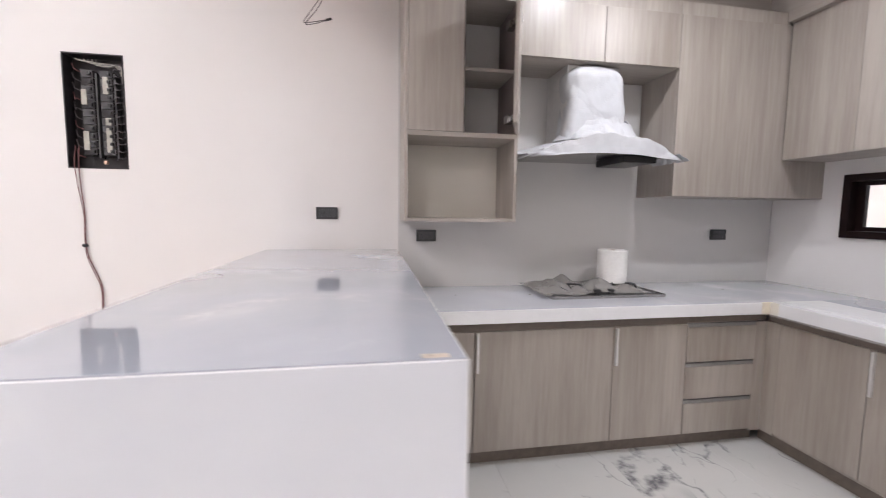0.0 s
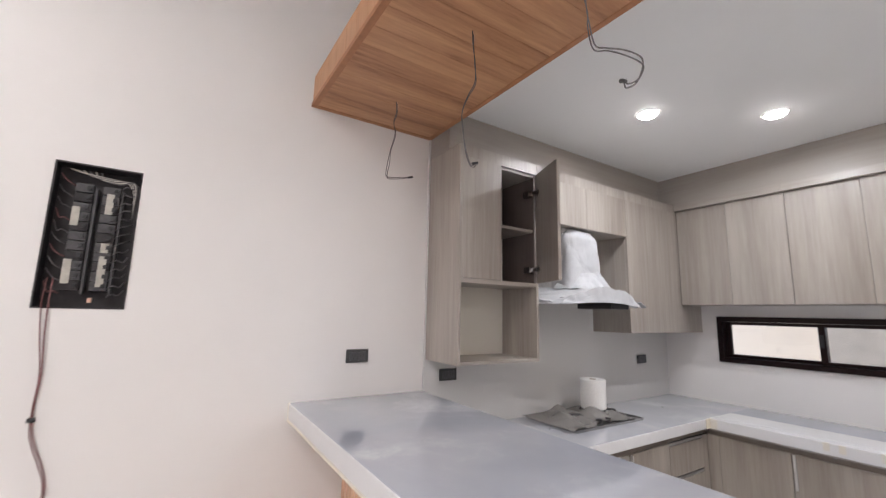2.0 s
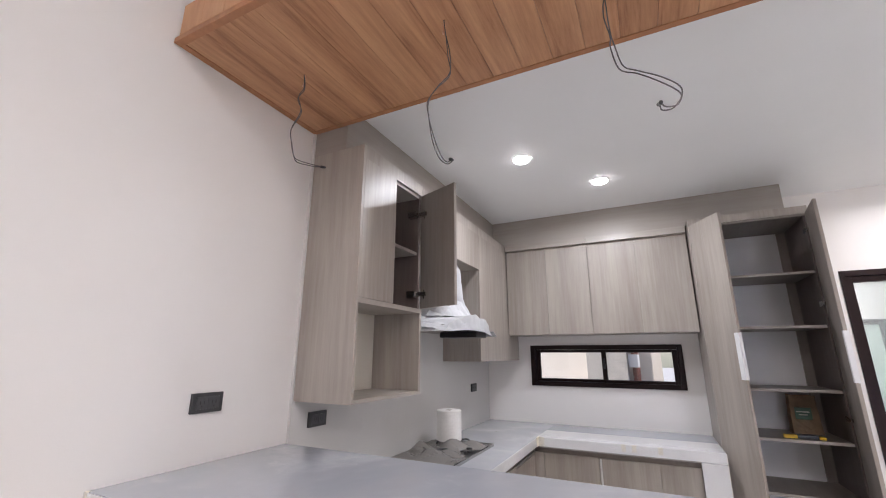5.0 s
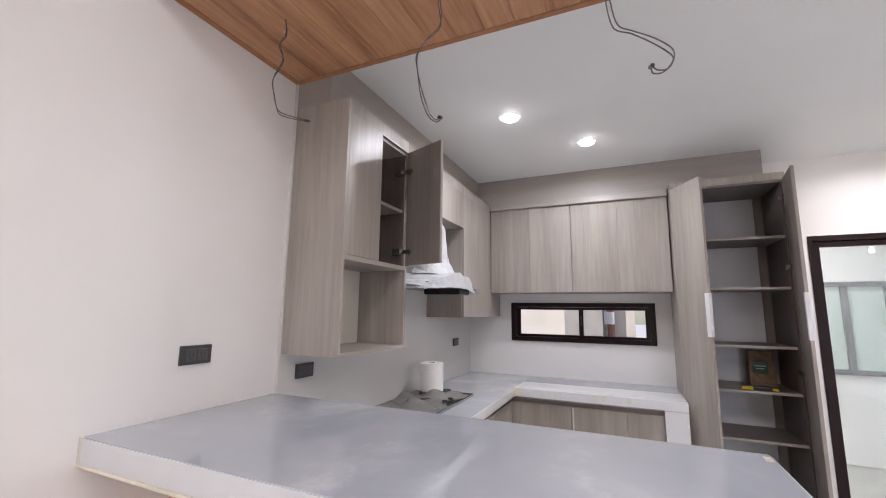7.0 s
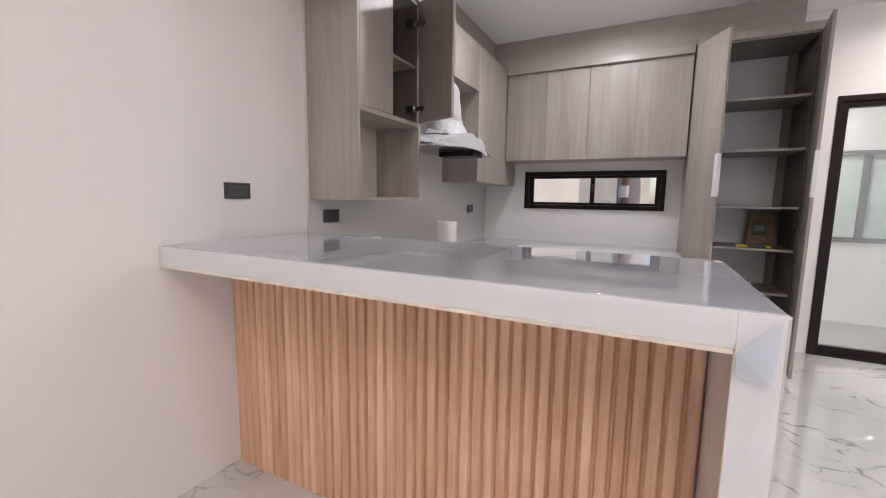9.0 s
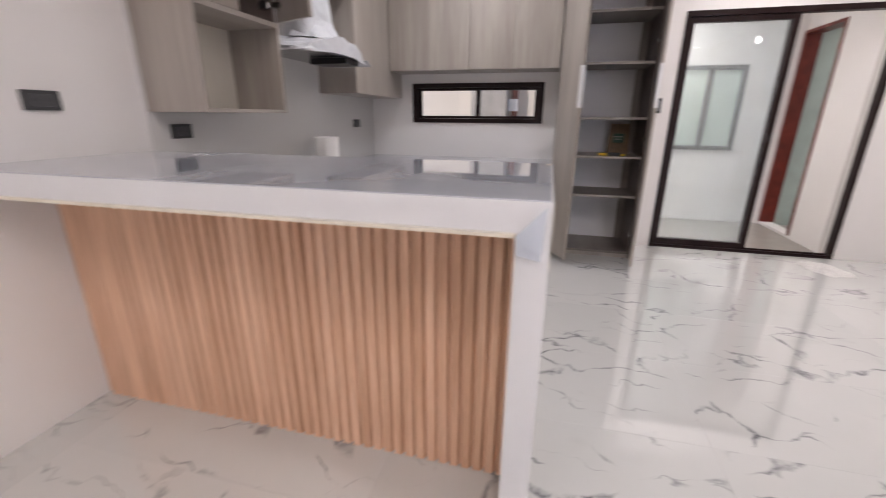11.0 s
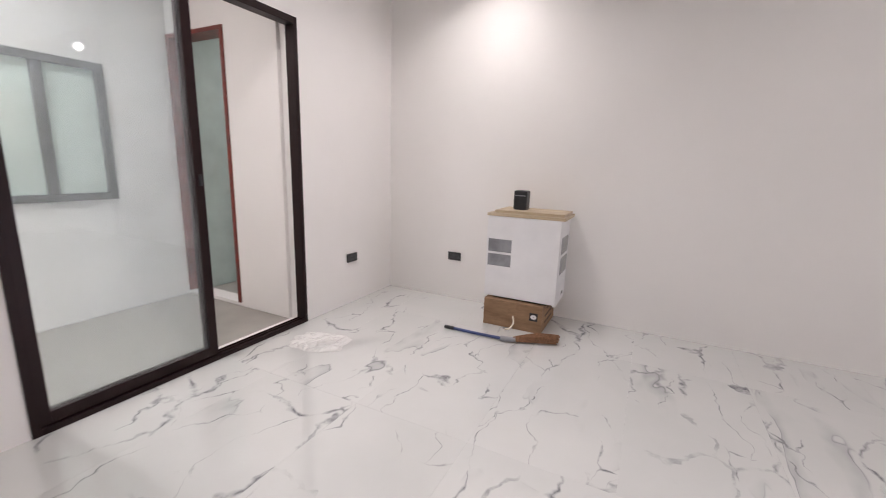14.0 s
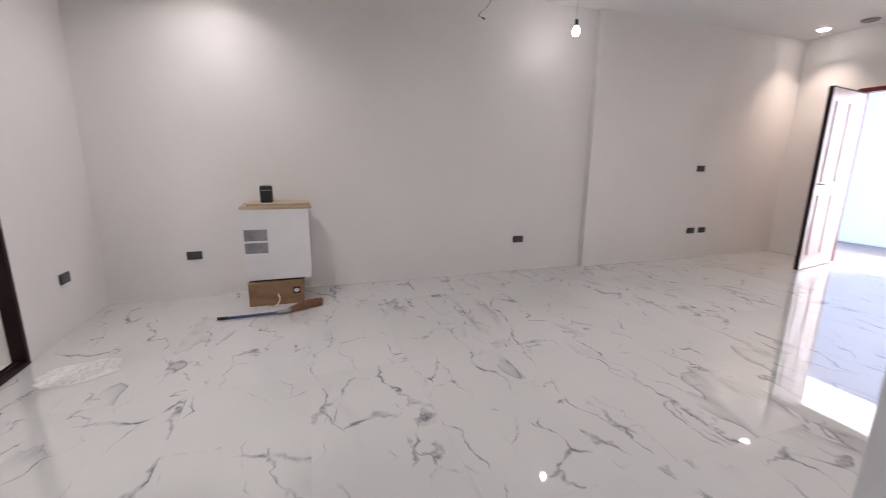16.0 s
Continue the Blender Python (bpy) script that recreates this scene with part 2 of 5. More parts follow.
def marble():
    """Polished white tile with broken grey veins; each tile has its own cut."""
    m, t, p = mat("polished_marble_tile")
    v = mapped(t, random_shift=37.0)
    warp = node(t, "TexNoise", Scale=2.1, Detail=4, Roughness=0.55)
    t.links.new(v, warp.inputs["Vector"])
    add = t.nodes.new("ShaderNodeMix")
    add.data_type, add.blend_type = "RGBA", "LINEAR_LIGHT"
    add.inputs[0].default_value = 0.24
    t.links.new(v, add.inputs[6])
    t.links.new(warp.outputs["Color"], add.inputs[7])
    turn = t.nodes.new("ShaderNodeMapping")
    turn.inputs["Rotation"].default_value = (0, 0, radians(32))
    turn.inputs["Scale"].default_value = (1.5, 0.75, 1.0)
    t.links.new(add.outputs[2], turn.inputs["Vector"])
    cells = t.nodes.new("ShaderNodeTexVoronoi")
    cells.feature = "DISTANCE_TO_EDGE"
    cells.inputs["Scale"].default_value = 1.45
    t.links.new(turn.outputs["Vector"], cells.inputs["Vector"])
    gate = node(t, "TexNoise", Scale=1.5, Detail=3, Roughness=0.6)
    t.links.new(v, gate.inputs["Vector"])
    wide = ramp(t, gate.outputs["Fac"], [(0.48, grey(0.003)), (0.70, grey(0.040))])
    near = t.nodes.new("ShaderNodeMath")
    near.operation = "DIVIDE"
    near.use_clamp = True
    t.links.new(cells.outputs["Distance"], near.inputs[0])
    eps = t.nodes.new("ShaderNodeMath")
    eps.operation = "ADD"
    eps.inputs[1].default_value = 0.0015
    t.links.new(wide.outputs["Color"], eps.inputs[0])
    t.links.new(eps.outputs[0], near.inputs[1])
    vein = t.nodes.new("ShaderNodeMath")
    vein.operation = "SUBTRACT"
    vein.use_clamp = True
    vein.inputs[0].default_value = 1.0
    t.links.new(near.outputs[0], vein.inputs[1])
    turn2 = t.nodes.new("ShaderNodeMapping")
    turn2.inputs["Rotation"].default_value = (0, 0, radians(-24))
    turn2.inputs["Scale"].default_value = (2.6, 0.9, 1.0)
    turn2.inputs["Location"].default_value = (3.1, 1.7, 0.4)
    t.links.new(add.outputs[2], turn2.inputs["Vector"])
    cells2 = t.nodes.new("ShaderNodeTexVoronoi")
    cells2.feature = "DISTANCE_TO_EDGE"
    cells2.inputs["Scale"].default_value = 1.75
    t.links.new(turn2.outputs["Vector"], cells2.inputs["Vector"])
    gate2 = node(t, "TexNoise", Scale=2.2, Detail=2)
    t.links.new(turn2.outputs["Vector"], gate2.inputs["Vector"])
    wide2 = ramp(t, gate2.outputs["Fac"], [(0.50, grey(0.003)), (0.70, grey(0.045))])
    eps2 = t.nodes.new("ShaderNodeMath")
    eps2.operation = "ADD"
    eps2.inputs[1].default_value = 0.001
    t.links.new(wide2.outputs["Color"], eps2.inputs[0])
    near2 = t.nodes.new("ShaderNodeMath")
    near2.operation, near2.use_clamp = "DIVIDE", True
    t.links.new(cells2.outputs["Distance"], near2.inputs[0])
    t.links.new(eps2.outputs[0], near2.inputs[1])
    least = t.nodes.new("ShaderNodeMath")
    least.operation = "MINIMUM"
    for source, noise_node, slot in ((near, gate, 0), (near2, gate2, 1)):
        fade = ramp(t, noise_node.outputs["Fac"], [(0.50, grey(1.0)), (0.60, grey(0.0))])
        most = t.nodes.new("ShaderNodeMath")
        most.operation = "MAXIMUM"
        t.links.new(source.outputs[0], most.inputs[0])
        t.links.new(fade.outputs["Color"], most.inputs[1])
        t.links.new(most.outputs[0], least.inputs[slot])
    t.links.new(least.outputs[0], vein.inputs[1])
    blot = node(t, "TexNoise", Scale=9.0, Detail=6, Roughness=0.7)
    t.links.new(v, blot.inputs["Vector"])
    mottle = ramp(t, blot.outputs["Fac"], [(0.40, grey(0.07)), (0.60, grey(1.0))])
    weight = t.nodes.new("ShaderNodeMath")
    weight.operation = "MULTIPLY"
    t.links.new(vein.outputs[0], weight.inputs[0])
    t.links.new(mottle.outputs["Color"], weight.inputs[1])
    turn3 = t.nodes.new("ShaderNodeMapping")
    turn3.inputs["Rotation"].default_value = (0, 0, radians(-38))
    turn3.inputs["Scale"].default_value = (1.9, 0.75, 1.0)
    t.links.new(v, turn3.inputs["Vector"])
    field = node(t, "TexNoise", Scale=0.95, Detail=4, Roughness=0.5, Distortion=0.35)
    t.links.new(turn3.outputs["Vector"], field.inputs["Vector"])
    smear = ramp(t, field.outputs["Fac"], [(0.494, grey(0.0)), (0.500, grey(0.75)), (0.504, grey(0.34)), (0.53, grey(0.14)), (0.56, grey(0.0))])
    patch = node(t, "TexNoise", Scale=1.3, Detail=3, Roughness=0.55)
    t.links.new(turn3.outputs["Vector"], patch.inputs["Vector"])
    gate3 = ramp(t, patch.outputs["Fac"], [(0.55, grey(0.0)), (0.64, grey(1.0))])
    grey_band = t.nodes.new("ShaderNodeMath")
    grey_band.operation = "MULTIPLY"
    t.links.new(smear.outputs["Color"], grey_band.inputs[0])
    t.links.new(gate3.outputs["Color"], grey_band.inputs[1])
    total = t.nodes.new("ShaderNodeMath")
    total.operation = "MAXIMUM"
    t.links.new(weight.outputs[0], total.inputs[0])
    t.links.new(grey_band.outputs[0], total.inputs[1])
    haze = node(t, "TexNoise", Scale=1.1, Detail=6, Roughness=0.6)
    t.links.new(v, haze.inputs["Vector"])
    ground = ramp(t, haze.outputs["Fac"], [(0.3, (0.565, 0.57, 0.555)), (0.62, (0.615, 0.615, 0.60))])
    mix = t.nodes.new("ShaderNodeMix")
    mix.data_type = "RGBA"
    mix.inputs[7].default_value = (0.135, 0.135, 0.15, 1)
    t.links.new(total.outputs[0], mix.inputs[0])
    t.links.new(ground.outputs["Color"], mix.inputs[6])
    t.links.new(mix.outputs[2], p.inputs["Base Color"])
    p.inputs["Roughness"].default_value = 0.03
    p.inputs["Specular IOR Level"].default_value = 1.0
    p.inputs["Coat Weight"].default_value = 0.6
    return m


def glassy(name, tint=(1, 1, 1), rough=0.0):
    m, t, p = mat(name)
    p.inputs["Base Color"].default_value = (*tint, 1)
    p.inputs["Transmission Weight"].default_value = 1.0
    p.inputs["Roughness"].default_value = rough
    p.inputs["IOR"].default_value = 1.45
    return m


def film_material(name, share, rough, colour=(0.80, 0.79, 0.77)):
    m, t, p = mat(name)
    clear = t.nodes.new("ShaderNodeBsdfTransparent")
    mix = t.nodes.new("ShaderNodeMixShader")
    mix.inputs[0].default_value = share
    p.inputs["Base Color"].default_value = (*colour, 1)
    p.inputs["Roughness"].default_value = rough
    t.links.new(clear.outputs[0], mix.inputs[1])
    t.links.new(p.outputs[0], mix.inputs[2])
    t.links.new(mix.outputs[0], t.nodes["Material Output"].inputs["Surface"])
    return m


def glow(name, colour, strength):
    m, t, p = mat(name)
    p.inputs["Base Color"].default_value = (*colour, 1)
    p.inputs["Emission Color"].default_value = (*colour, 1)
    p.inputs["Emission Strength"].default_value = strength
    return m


def hazy_glass():
    m, t, p = mat("hazy_glass")
    p.inputs["Base Color"].default_value = (0.93, 0.975, 0.98, 1)
    p.inputs["Transmission Weight"].default_value, p.inputs["Roughness"].default_value, p.inputs["IOR"].default_value = 1.0, 0.0, 1.5
    # The pane's bluish reflected haze is put in as a pale diffuse share.
    veil = t.nodes.new("ShaderNodeBsdfDiffuse")
    veil.inputs["Color"].default_value = (0.72, 0.78, 0.80, 1)
    v = mapped(t)
    n = node(t, "TexNoise", Scale=3.0, Detail=6, Roughness=0.65)
    t.links.new(v, n.inputs["Vector"])
    share = ramp(t, n.outputs["Fac"], [(0.3, grey(0.02)), (0.75, grey(0.06))])
    mix = t.nodes.new("ShaderNodeMixShader")
    t.links.new(share.outputs["Color"], mix.inputs[0])
    t.links.new(p.outputs[0], mix.inputs[1])
    t.links.new(veil.outputs[0], mix.inputs[2])
    t.links.new(mix.outputs[0], t.nodes["Material Output"].inputs["Surface"])
    return m


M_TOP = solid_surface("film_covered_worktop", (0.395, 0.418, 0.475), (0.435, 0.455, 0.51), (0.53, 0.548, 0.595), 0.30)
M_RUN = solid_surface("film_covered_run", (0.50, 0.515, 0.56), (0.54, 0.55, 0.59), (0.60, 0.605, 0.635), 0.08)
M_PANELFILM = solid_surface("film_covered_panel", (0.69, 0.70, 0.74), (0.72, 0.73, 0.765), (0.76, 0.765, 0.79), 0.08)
# Film whose pale blue is a reflection put into the colour.
M_REFLECTFILM = film_material("blue_reflection_film", 0.48, 0.10, (0.70, 0.76, 0.85))
M_EDGE, M_MARBLE = edge_surface(), marble()
M_GLASS, M_HAZY, M_FROST = glassy("clear_glass"), hazy_glass(), plain("frosted_glass", (0.58, 0.67, 0.62), 0.25, scale=5, vary=0.05)
M_SCRAP = film_material("milky_plastic", 0.72, 0.25, (0.86, 0.85, 0.83))
M_WRAP = film_material("shiny_wrap", 0.28, 0.05, (0.86, 0.86, 0.87))
M_HOBFILM = film_material("hob_film", 0.70, 0.2, (0.30, 0.285, 0.27))
M_LIT = glow("lit_diffuser", (1.0, 0.97, 0.93), 45)
M_BULB = glow("lit_bulb", (1.0, 0.97, 0.94), 75)
# Emission for the sheets that stand in for daylight at the entrance.
M_DAYGLOW = glow("daylight_glow", (0.95, 0.95, 1.0), 7.0)
M_BLUEGLOW = glow("blue_daylight_glow", (0.56, 0.68, 0.98), 1.25)


# ---- building helpers ----
def solid(*boxes, bevel=0.0):
    """A bmesh of boxes (x0, y0, z0, x1, y1, z1)."""
    bm = bmesh.new()
    for x0, y0, z0, x1, y1, z1 in boxes:
        m = Matrix.Translation(((x0 + x1) / 2, (y0 + y1) / 2, (z0 + z1) / 2)) @ Matrix.Diagonal((abs(x1 - x0), abs(y1 - y0), abs(z1 - z0), 1))
        bmesh.ops.create_cube(bm, size=1, matrix=m)
    if bevel:
        bmesh.ops.bevel(bm, geom=bm.edges[:], offset=bevel, segments=2, affect="EDGES", profile=0.7)
    return bm


def disc(x, y, z0, z1, r0, r1=None, n=28, bm=None):
    """An upright round."""
    bm = bm or bmesh.new()
    bmesh.ops.create_cone(bm, cap_ends=True, segments=n, radius1=r0, radius2=r0 if r1 is None else r1, depth=abs(z1 - z0),
                          matrix=Matrix.Translation((x, y, (z0 + z1) / 2)))
    return bm


def lathe(x, y, profile, n=28):
    """A round turned from (radius, height) pairs."""
    bm = bmesh.new()
    rings = [[bm.verts.new((x + r * math.cos(2 * math.pi * k / n), y + r * math.sin(2 * math.pi * k / n), z)) for k in range(n)] for r, z in profile]
    for a, b in zip(rings, rings[1:]):
        for k in range(n):
            bm.faces.new((a[k], a[(k + 1) % n], b[(k + 1) % n], b[k]))
    return bm


def spline(points, steps=8):
    pts = [Vector(p) for p in points]
    pts = [2 * pts[0] - pts[1], *pts, 2 * pts[-1] - pts[-2]]
    out = []
    for a, b, c, d in zip(pts, pts[1:], pts[2:], pts[3:]):
        for k in range(steps):
            u = k / steps
            out.append(0.5 * (2 * b + (c - a) * u + (2 * a - 5 * b + 4 * c - d) * u * u + (3 * b - a - 3 * c + d) * u ** 3))
    return [*out, pts[-2]]


def tube(points, r, n=8, steps=8, bm=None):
    bm = bm or bmesh.new()
    way = spline(points, steps) if len(points) > 2 else [Vector(p) for p in points]
    side, rings = Vector((0.3, 0.5, 0.8)), []
    for k, p in enumerate(way):
        d = (way[min(k + 1, len(way) - 1)] - way[max(k - 1, 0)]).normalized()
        u = (side - side.dot(d) * d).normalized()
        w, side = d.cross(u), u
        rings.append([bm.verts.new(p + r * (math.cos(2 * math.pi * j / n) * u + math.sin(2 * math.pi * j / n) * w)) for j in range(n)])
    for a, b in zip(rings, rings[1:]):
        for j in range(n):
            bm.faces.new((a[j], a[(j + 1) % n], b[(j + 1) % n], b[j]))
    bm.faces.new(rings[0][::-1])
    bm.faces.new(rings[-1])
    return bm


def sheet(rows):
    """A grid of places joined to a surface."""
    bm = bmesh.new()
    grid = [[bm.verts.new(p) for p in row] for row in rows]
    for a, b in zip(grid, grid[1:]):
        for j in range(len(a) - 1):
            bm.faces.new((a[j], a[j + 1], b[j + 1], b[j]))
    return bm


def thicken(bm, d):
    bmesh.ops.recalc_face_normals(bm, faces=bm.faces[:])
    bmesh.ops.solidify(bm, geom=bm.faces[:], thickness=d)
    return bm


def mesh_of(name, bm, material, smooth=False):
    bmesh.ops.recalc_face_normals(bm, faces=bm.faces[:])
    me = bpy.data.meshes.new(name)
    bm.to_mesh(me)
    bm.free()
    for m in material if isinstance(material, (list, tuple)) else [material]:
        me.materials.append(m)
    if smooth:
        for f in me.polygons:
            f.use_smooth = True
    return me


def thing(name, at, label, category, group="", kind=""):
    ob = new(name)
    ob.location = at
    ob.empty_display_size = 0.05
    bpy.context.view_layer.update()
    return tagged(ob, label, category, group, kind)


def part(name, bm, material, parent, label="", smooth=False):
    """A mesh given in world places, under its thing or part."""
    base = Vector((0, 0, 0))
    up = parent
    while up:
        base += up.location
        up = up.parent
    bmesh.ops.translate(bm, verts=bm.verts[:], vec=-base)
    ob = new(name, mesh_of(name, bm, material, smooth))
    ob.parent = parent
    return tagged(ob, label)


def single(name, bm, material, label, category, group="", kind="", smooth=False):
    """A thing that is one mesh, its origin at the middle of its base."""
    xs, ys, zs = zip(*(v.co for v in bm.verts))
    base = Vector(((min(xs) + max(xs)) / 2, (min(ys) + max(ys)) / 2, min(zs)))
    bmesh.ops.translate(bm, verts=bm.verts[:], vec=-base)
    ob = new(name, mesh_of(name, bm, material, smooth))
    ob.location = base
    return tagged(ob, label, category, group, kind)


def structure(name, bm, material, label, category):
    return single(name, bm, material, label, category, kind="structure")


def with_holes(axis, a0, a1, z0, z1, d0, d1, holes):
    """Boxes of a wall along x or y from a0 to a1, between depths d0 and d1, round holes (a0, a1, z0, z1)."""
    cuts = sorted({a0, a1, *(h[0] for h in holes), *(h[1] for h in holes)})
    out = []
    for p, q in zip(cuts, cuts[1:]):
        free = [(z0, z1)]
        for h in holes:
            if h[0] <= p and q <= h[1]:
                free = [s for lo, hi in free for s in ((lo, min(hi, h[2])), (max(lo, h[3]), hi)) if s[1] - s[0] > 1e-4]
        out += [(p, d0, lo, q, d1, hi) if axis == "x" else (d0, p, lo, d1, q, hi) for lo, hi in free]
    return out


# ---- the large structure ----
N, S, EAST, WEST = 2.65, -2.945, 2.99, -5.15
PANEL = (-1.445, -1.155, 1.50, 2.10)
HOLE = (-1.385, -1.315, 0.42, 0.64)
SLIDER = (-1.835, -0.283, 0.0, 2.09)
KWIN = (0.855, 2.182, 1.163, 1.543)
ENTRY = (-2.20, -1.18, 0.0, 2.16)

structure("wall_north", solid(*with_holes("x", WEST - 0.15, EAST + 0.15, -0.1, 3.95, N, N + 0.15, [PANEL, HOLE])), M_WALL,
          "smooth off-white painted plaster wall with a cut-out", "wall")
structure("wall_east", solid(*with_holes("y", S, N, -0.1, 3.95, EAST, EAST + 0.15, [SLIDER, KWIN])), M_WALL,
          "white painted wall with sliding door and strip window", "wall")
structure("wall_south", solid((WEST - 0.15, S - 0.15, -0.1, EAST + 0.15, S, 3.95)), M_WALL, "off-white painted living room wall", "wall")
structure("wall_south_panel", solid((WEST, S, 0, -1.83, S + 0.07, CEIL_LIVING)), M_WALL, "off-white raised wall panel beside the entrance", "wall panel")
structure("wall_west", solid(*with_holes("y", S, N, -0.1, 3.95, WEST - 0.15, WEST, [ENTRY])), M_WALL, "off-white wall with the entrance doorway", "wall")
structure("ceiling", solid((0.325, S, CEIL, EAST, N, CEIL + 0.3)), M_CEIL, "smooth white painted kitchen ceiling", "ceiling")
structure("ceiling_living", solid((WEST, S, CEIL_LIVING, 0.325, 0.0, CEIL_LIVING + 0.2)), M_CEIL, "smooth white painted living room ceiling", "ceiling")
structure("ceiling_void", solid((WEST, 0.0, CEIL_VOID, 0.325, N, CEIL_VOID + 0.1), (WEST, -0.12, CEIL_LIVING + 0.2, 0.325, 0.0, CEIL_VOID + 0.1),
                                (0.325, 0.0, CEIL + 0.3, 0.4, N, CEIL_VOID + 0.1)), M_CEIL, "high white ceiling over the entrance hall", "ceiling")
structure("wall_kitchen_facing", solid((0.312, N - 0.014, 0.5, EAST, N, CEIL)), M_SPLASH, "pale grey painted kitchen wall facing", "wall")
floor = structure("floor", solid((WEST, S, -0.1, EAST, N, -0.009), (WEST - 0.15, ENTRY[0], -0.1, WEST, ENTRY[1], -0.009),
                                 (EAST, SLIDER[0], -0.1, EAST + 0.15, SLIDER[1], -0.009)), M_GROUT, "polished white marble-look tiled floor", "floor")

# bulkhead over the wall cabinets
structure("trim_bulkhead_north", solid((0.322, 2.42, 2.50, 2.62, N - 0.014, CEIL)), M_SOFFIT, "greige laminate bulkhead above wall cabinets", "bulkhead")
structure("trim_bulkhead_east", solid((2.62, 0.06, 2.50, EAST, N - 0.014, CEIL)), M_SOFFIT, "greige laminate bulkhead above wall cabinets", "bulkhead")


# ---- timber ceiling drop over the peninsula ----
def timber_drop():
    x0, x1, y0, y1, z0, z1 = -0.455, 0.322, 0.40, N - 0.002, 2.64, 2.80
    t = structure("ceiling_timber_drop", solid((x0 + 0.02, y0 + 0.02, z0 + 0.012, x1 - 0.01, y1, z1)), M_TEAK, "reddish-brown timber plank dropped ceiling box", "dropped ceiling")
    width = 0.125
    n = int((y1 - y0 - 0.06) / width)
    for k in range(n):
        a = y0 + 0.03 + k * (y1 - y0 - 0.06) / n
        b = y0 + 0.03 + (k + 1) * (y1 - y0 - 0.06) / n
        part("plank", solid((x0 + 0.03, a + 0.0008, z0, x1 - 0.028, b - 0.0008, z0 + 0.012), bevel=0.0012), M_TEAK, t)
        part("edge_board", solid((x0, a + 0.0006, z0 + 0.022, x0 + 0.02, b - 0.0006, z1), bevel=0.001), M_TEAK_V, t)
    for m in (solid((x0, y0, z0 - 0.003, x0 + 0.029, y1, z0 + 0.02), bevel=0.002), solid((x1 - 0.027, y0, z0 - 0.003, x1, y1, z0 + 0.02), bevel=0.002),
              solid((x0 + 0.03, y1 - 0.029, z0 - 0.003, x1 - 0.028, y1, z0 + 0.012), bevel=0.002), solid((x0 + 0.03, y0, z0 - 0.003, x1 - 0.028, y0 + 0.029, z1), bevel=0.002)):
        part("border_strip", m, M_TRIM, t)
    return t


timber_drop()


# ---- sliding door, windows, entrance ----
def sliding_door():
    y0, y1, _, z1 = SLIDER
    x, ym = EAST, -1.10
    d = thing("door_1", (x + 0.05, (y0 + y1) / 2, 0), "dark brown aluminium sliding glass door, half open", "sliding door", kind="structure")
    part("frame", solid((x - 0.012, y0, 0, x + 0.066, y0 + 0.03, z1), (x - 0.012, y1 - 0.03, 0, x + 0.066, y1, z1),
                        (x - 0.012, y0 + 0.03, z1 - 0.045, x + 0.066, y1 - 0.03, z1), (x - 0.012, y0 + 0.03, 0, x + 0.066, y1 - 0.03, 0.028), bevel=0.003), M_FRAME, d)
    for k, xx in enumerate((x + 0.004, x + 0.034)):
        a, b = ym - 0.03 + 0.008 * k, y1 - 0.031
        leaf = part("leaf", solid((xx, a, 0.03, xx + 0.026, a + 0.05, z1 - 0.047), (xx, b - 0.042, 0.03, xx + 0.026, b, z1 - 0.047),
                                  (xx, a + 0.05, z1 - 0.09, xx + 0.026, b - 0.042, z1 - 0.047), (xx, a + 0.05, 0.03, xx + 0.026, b - 0.042, 0.085), bevel=0.003), M_FRAME, d)
        pane = part("pane", solid((xx + 0.011, a + 0.048, 0.083, xx + 0.016, b - 0.040, z1 - 0.088)), M_HAZY, leaf, "clear glass pane with reflected haze in its colour")
        pane.visible_shadow = False
        if k == 0:
            part("latch", solid((xx - 0.014, a + 0.014, 1.03, xx, a + 0.030, 1.09), bevel=0.003), M_BLACK, leaf, "black latch")
    part("track", solid((x + 0.014, y0 + 0.03, 0.028, x + 0.02, y1 - 0.03, 0.036), (x + 0.044, y0 + 0.03, 0.028, x + 0.05, y1 - 0.03, 0.036)), M_FRAME, d)


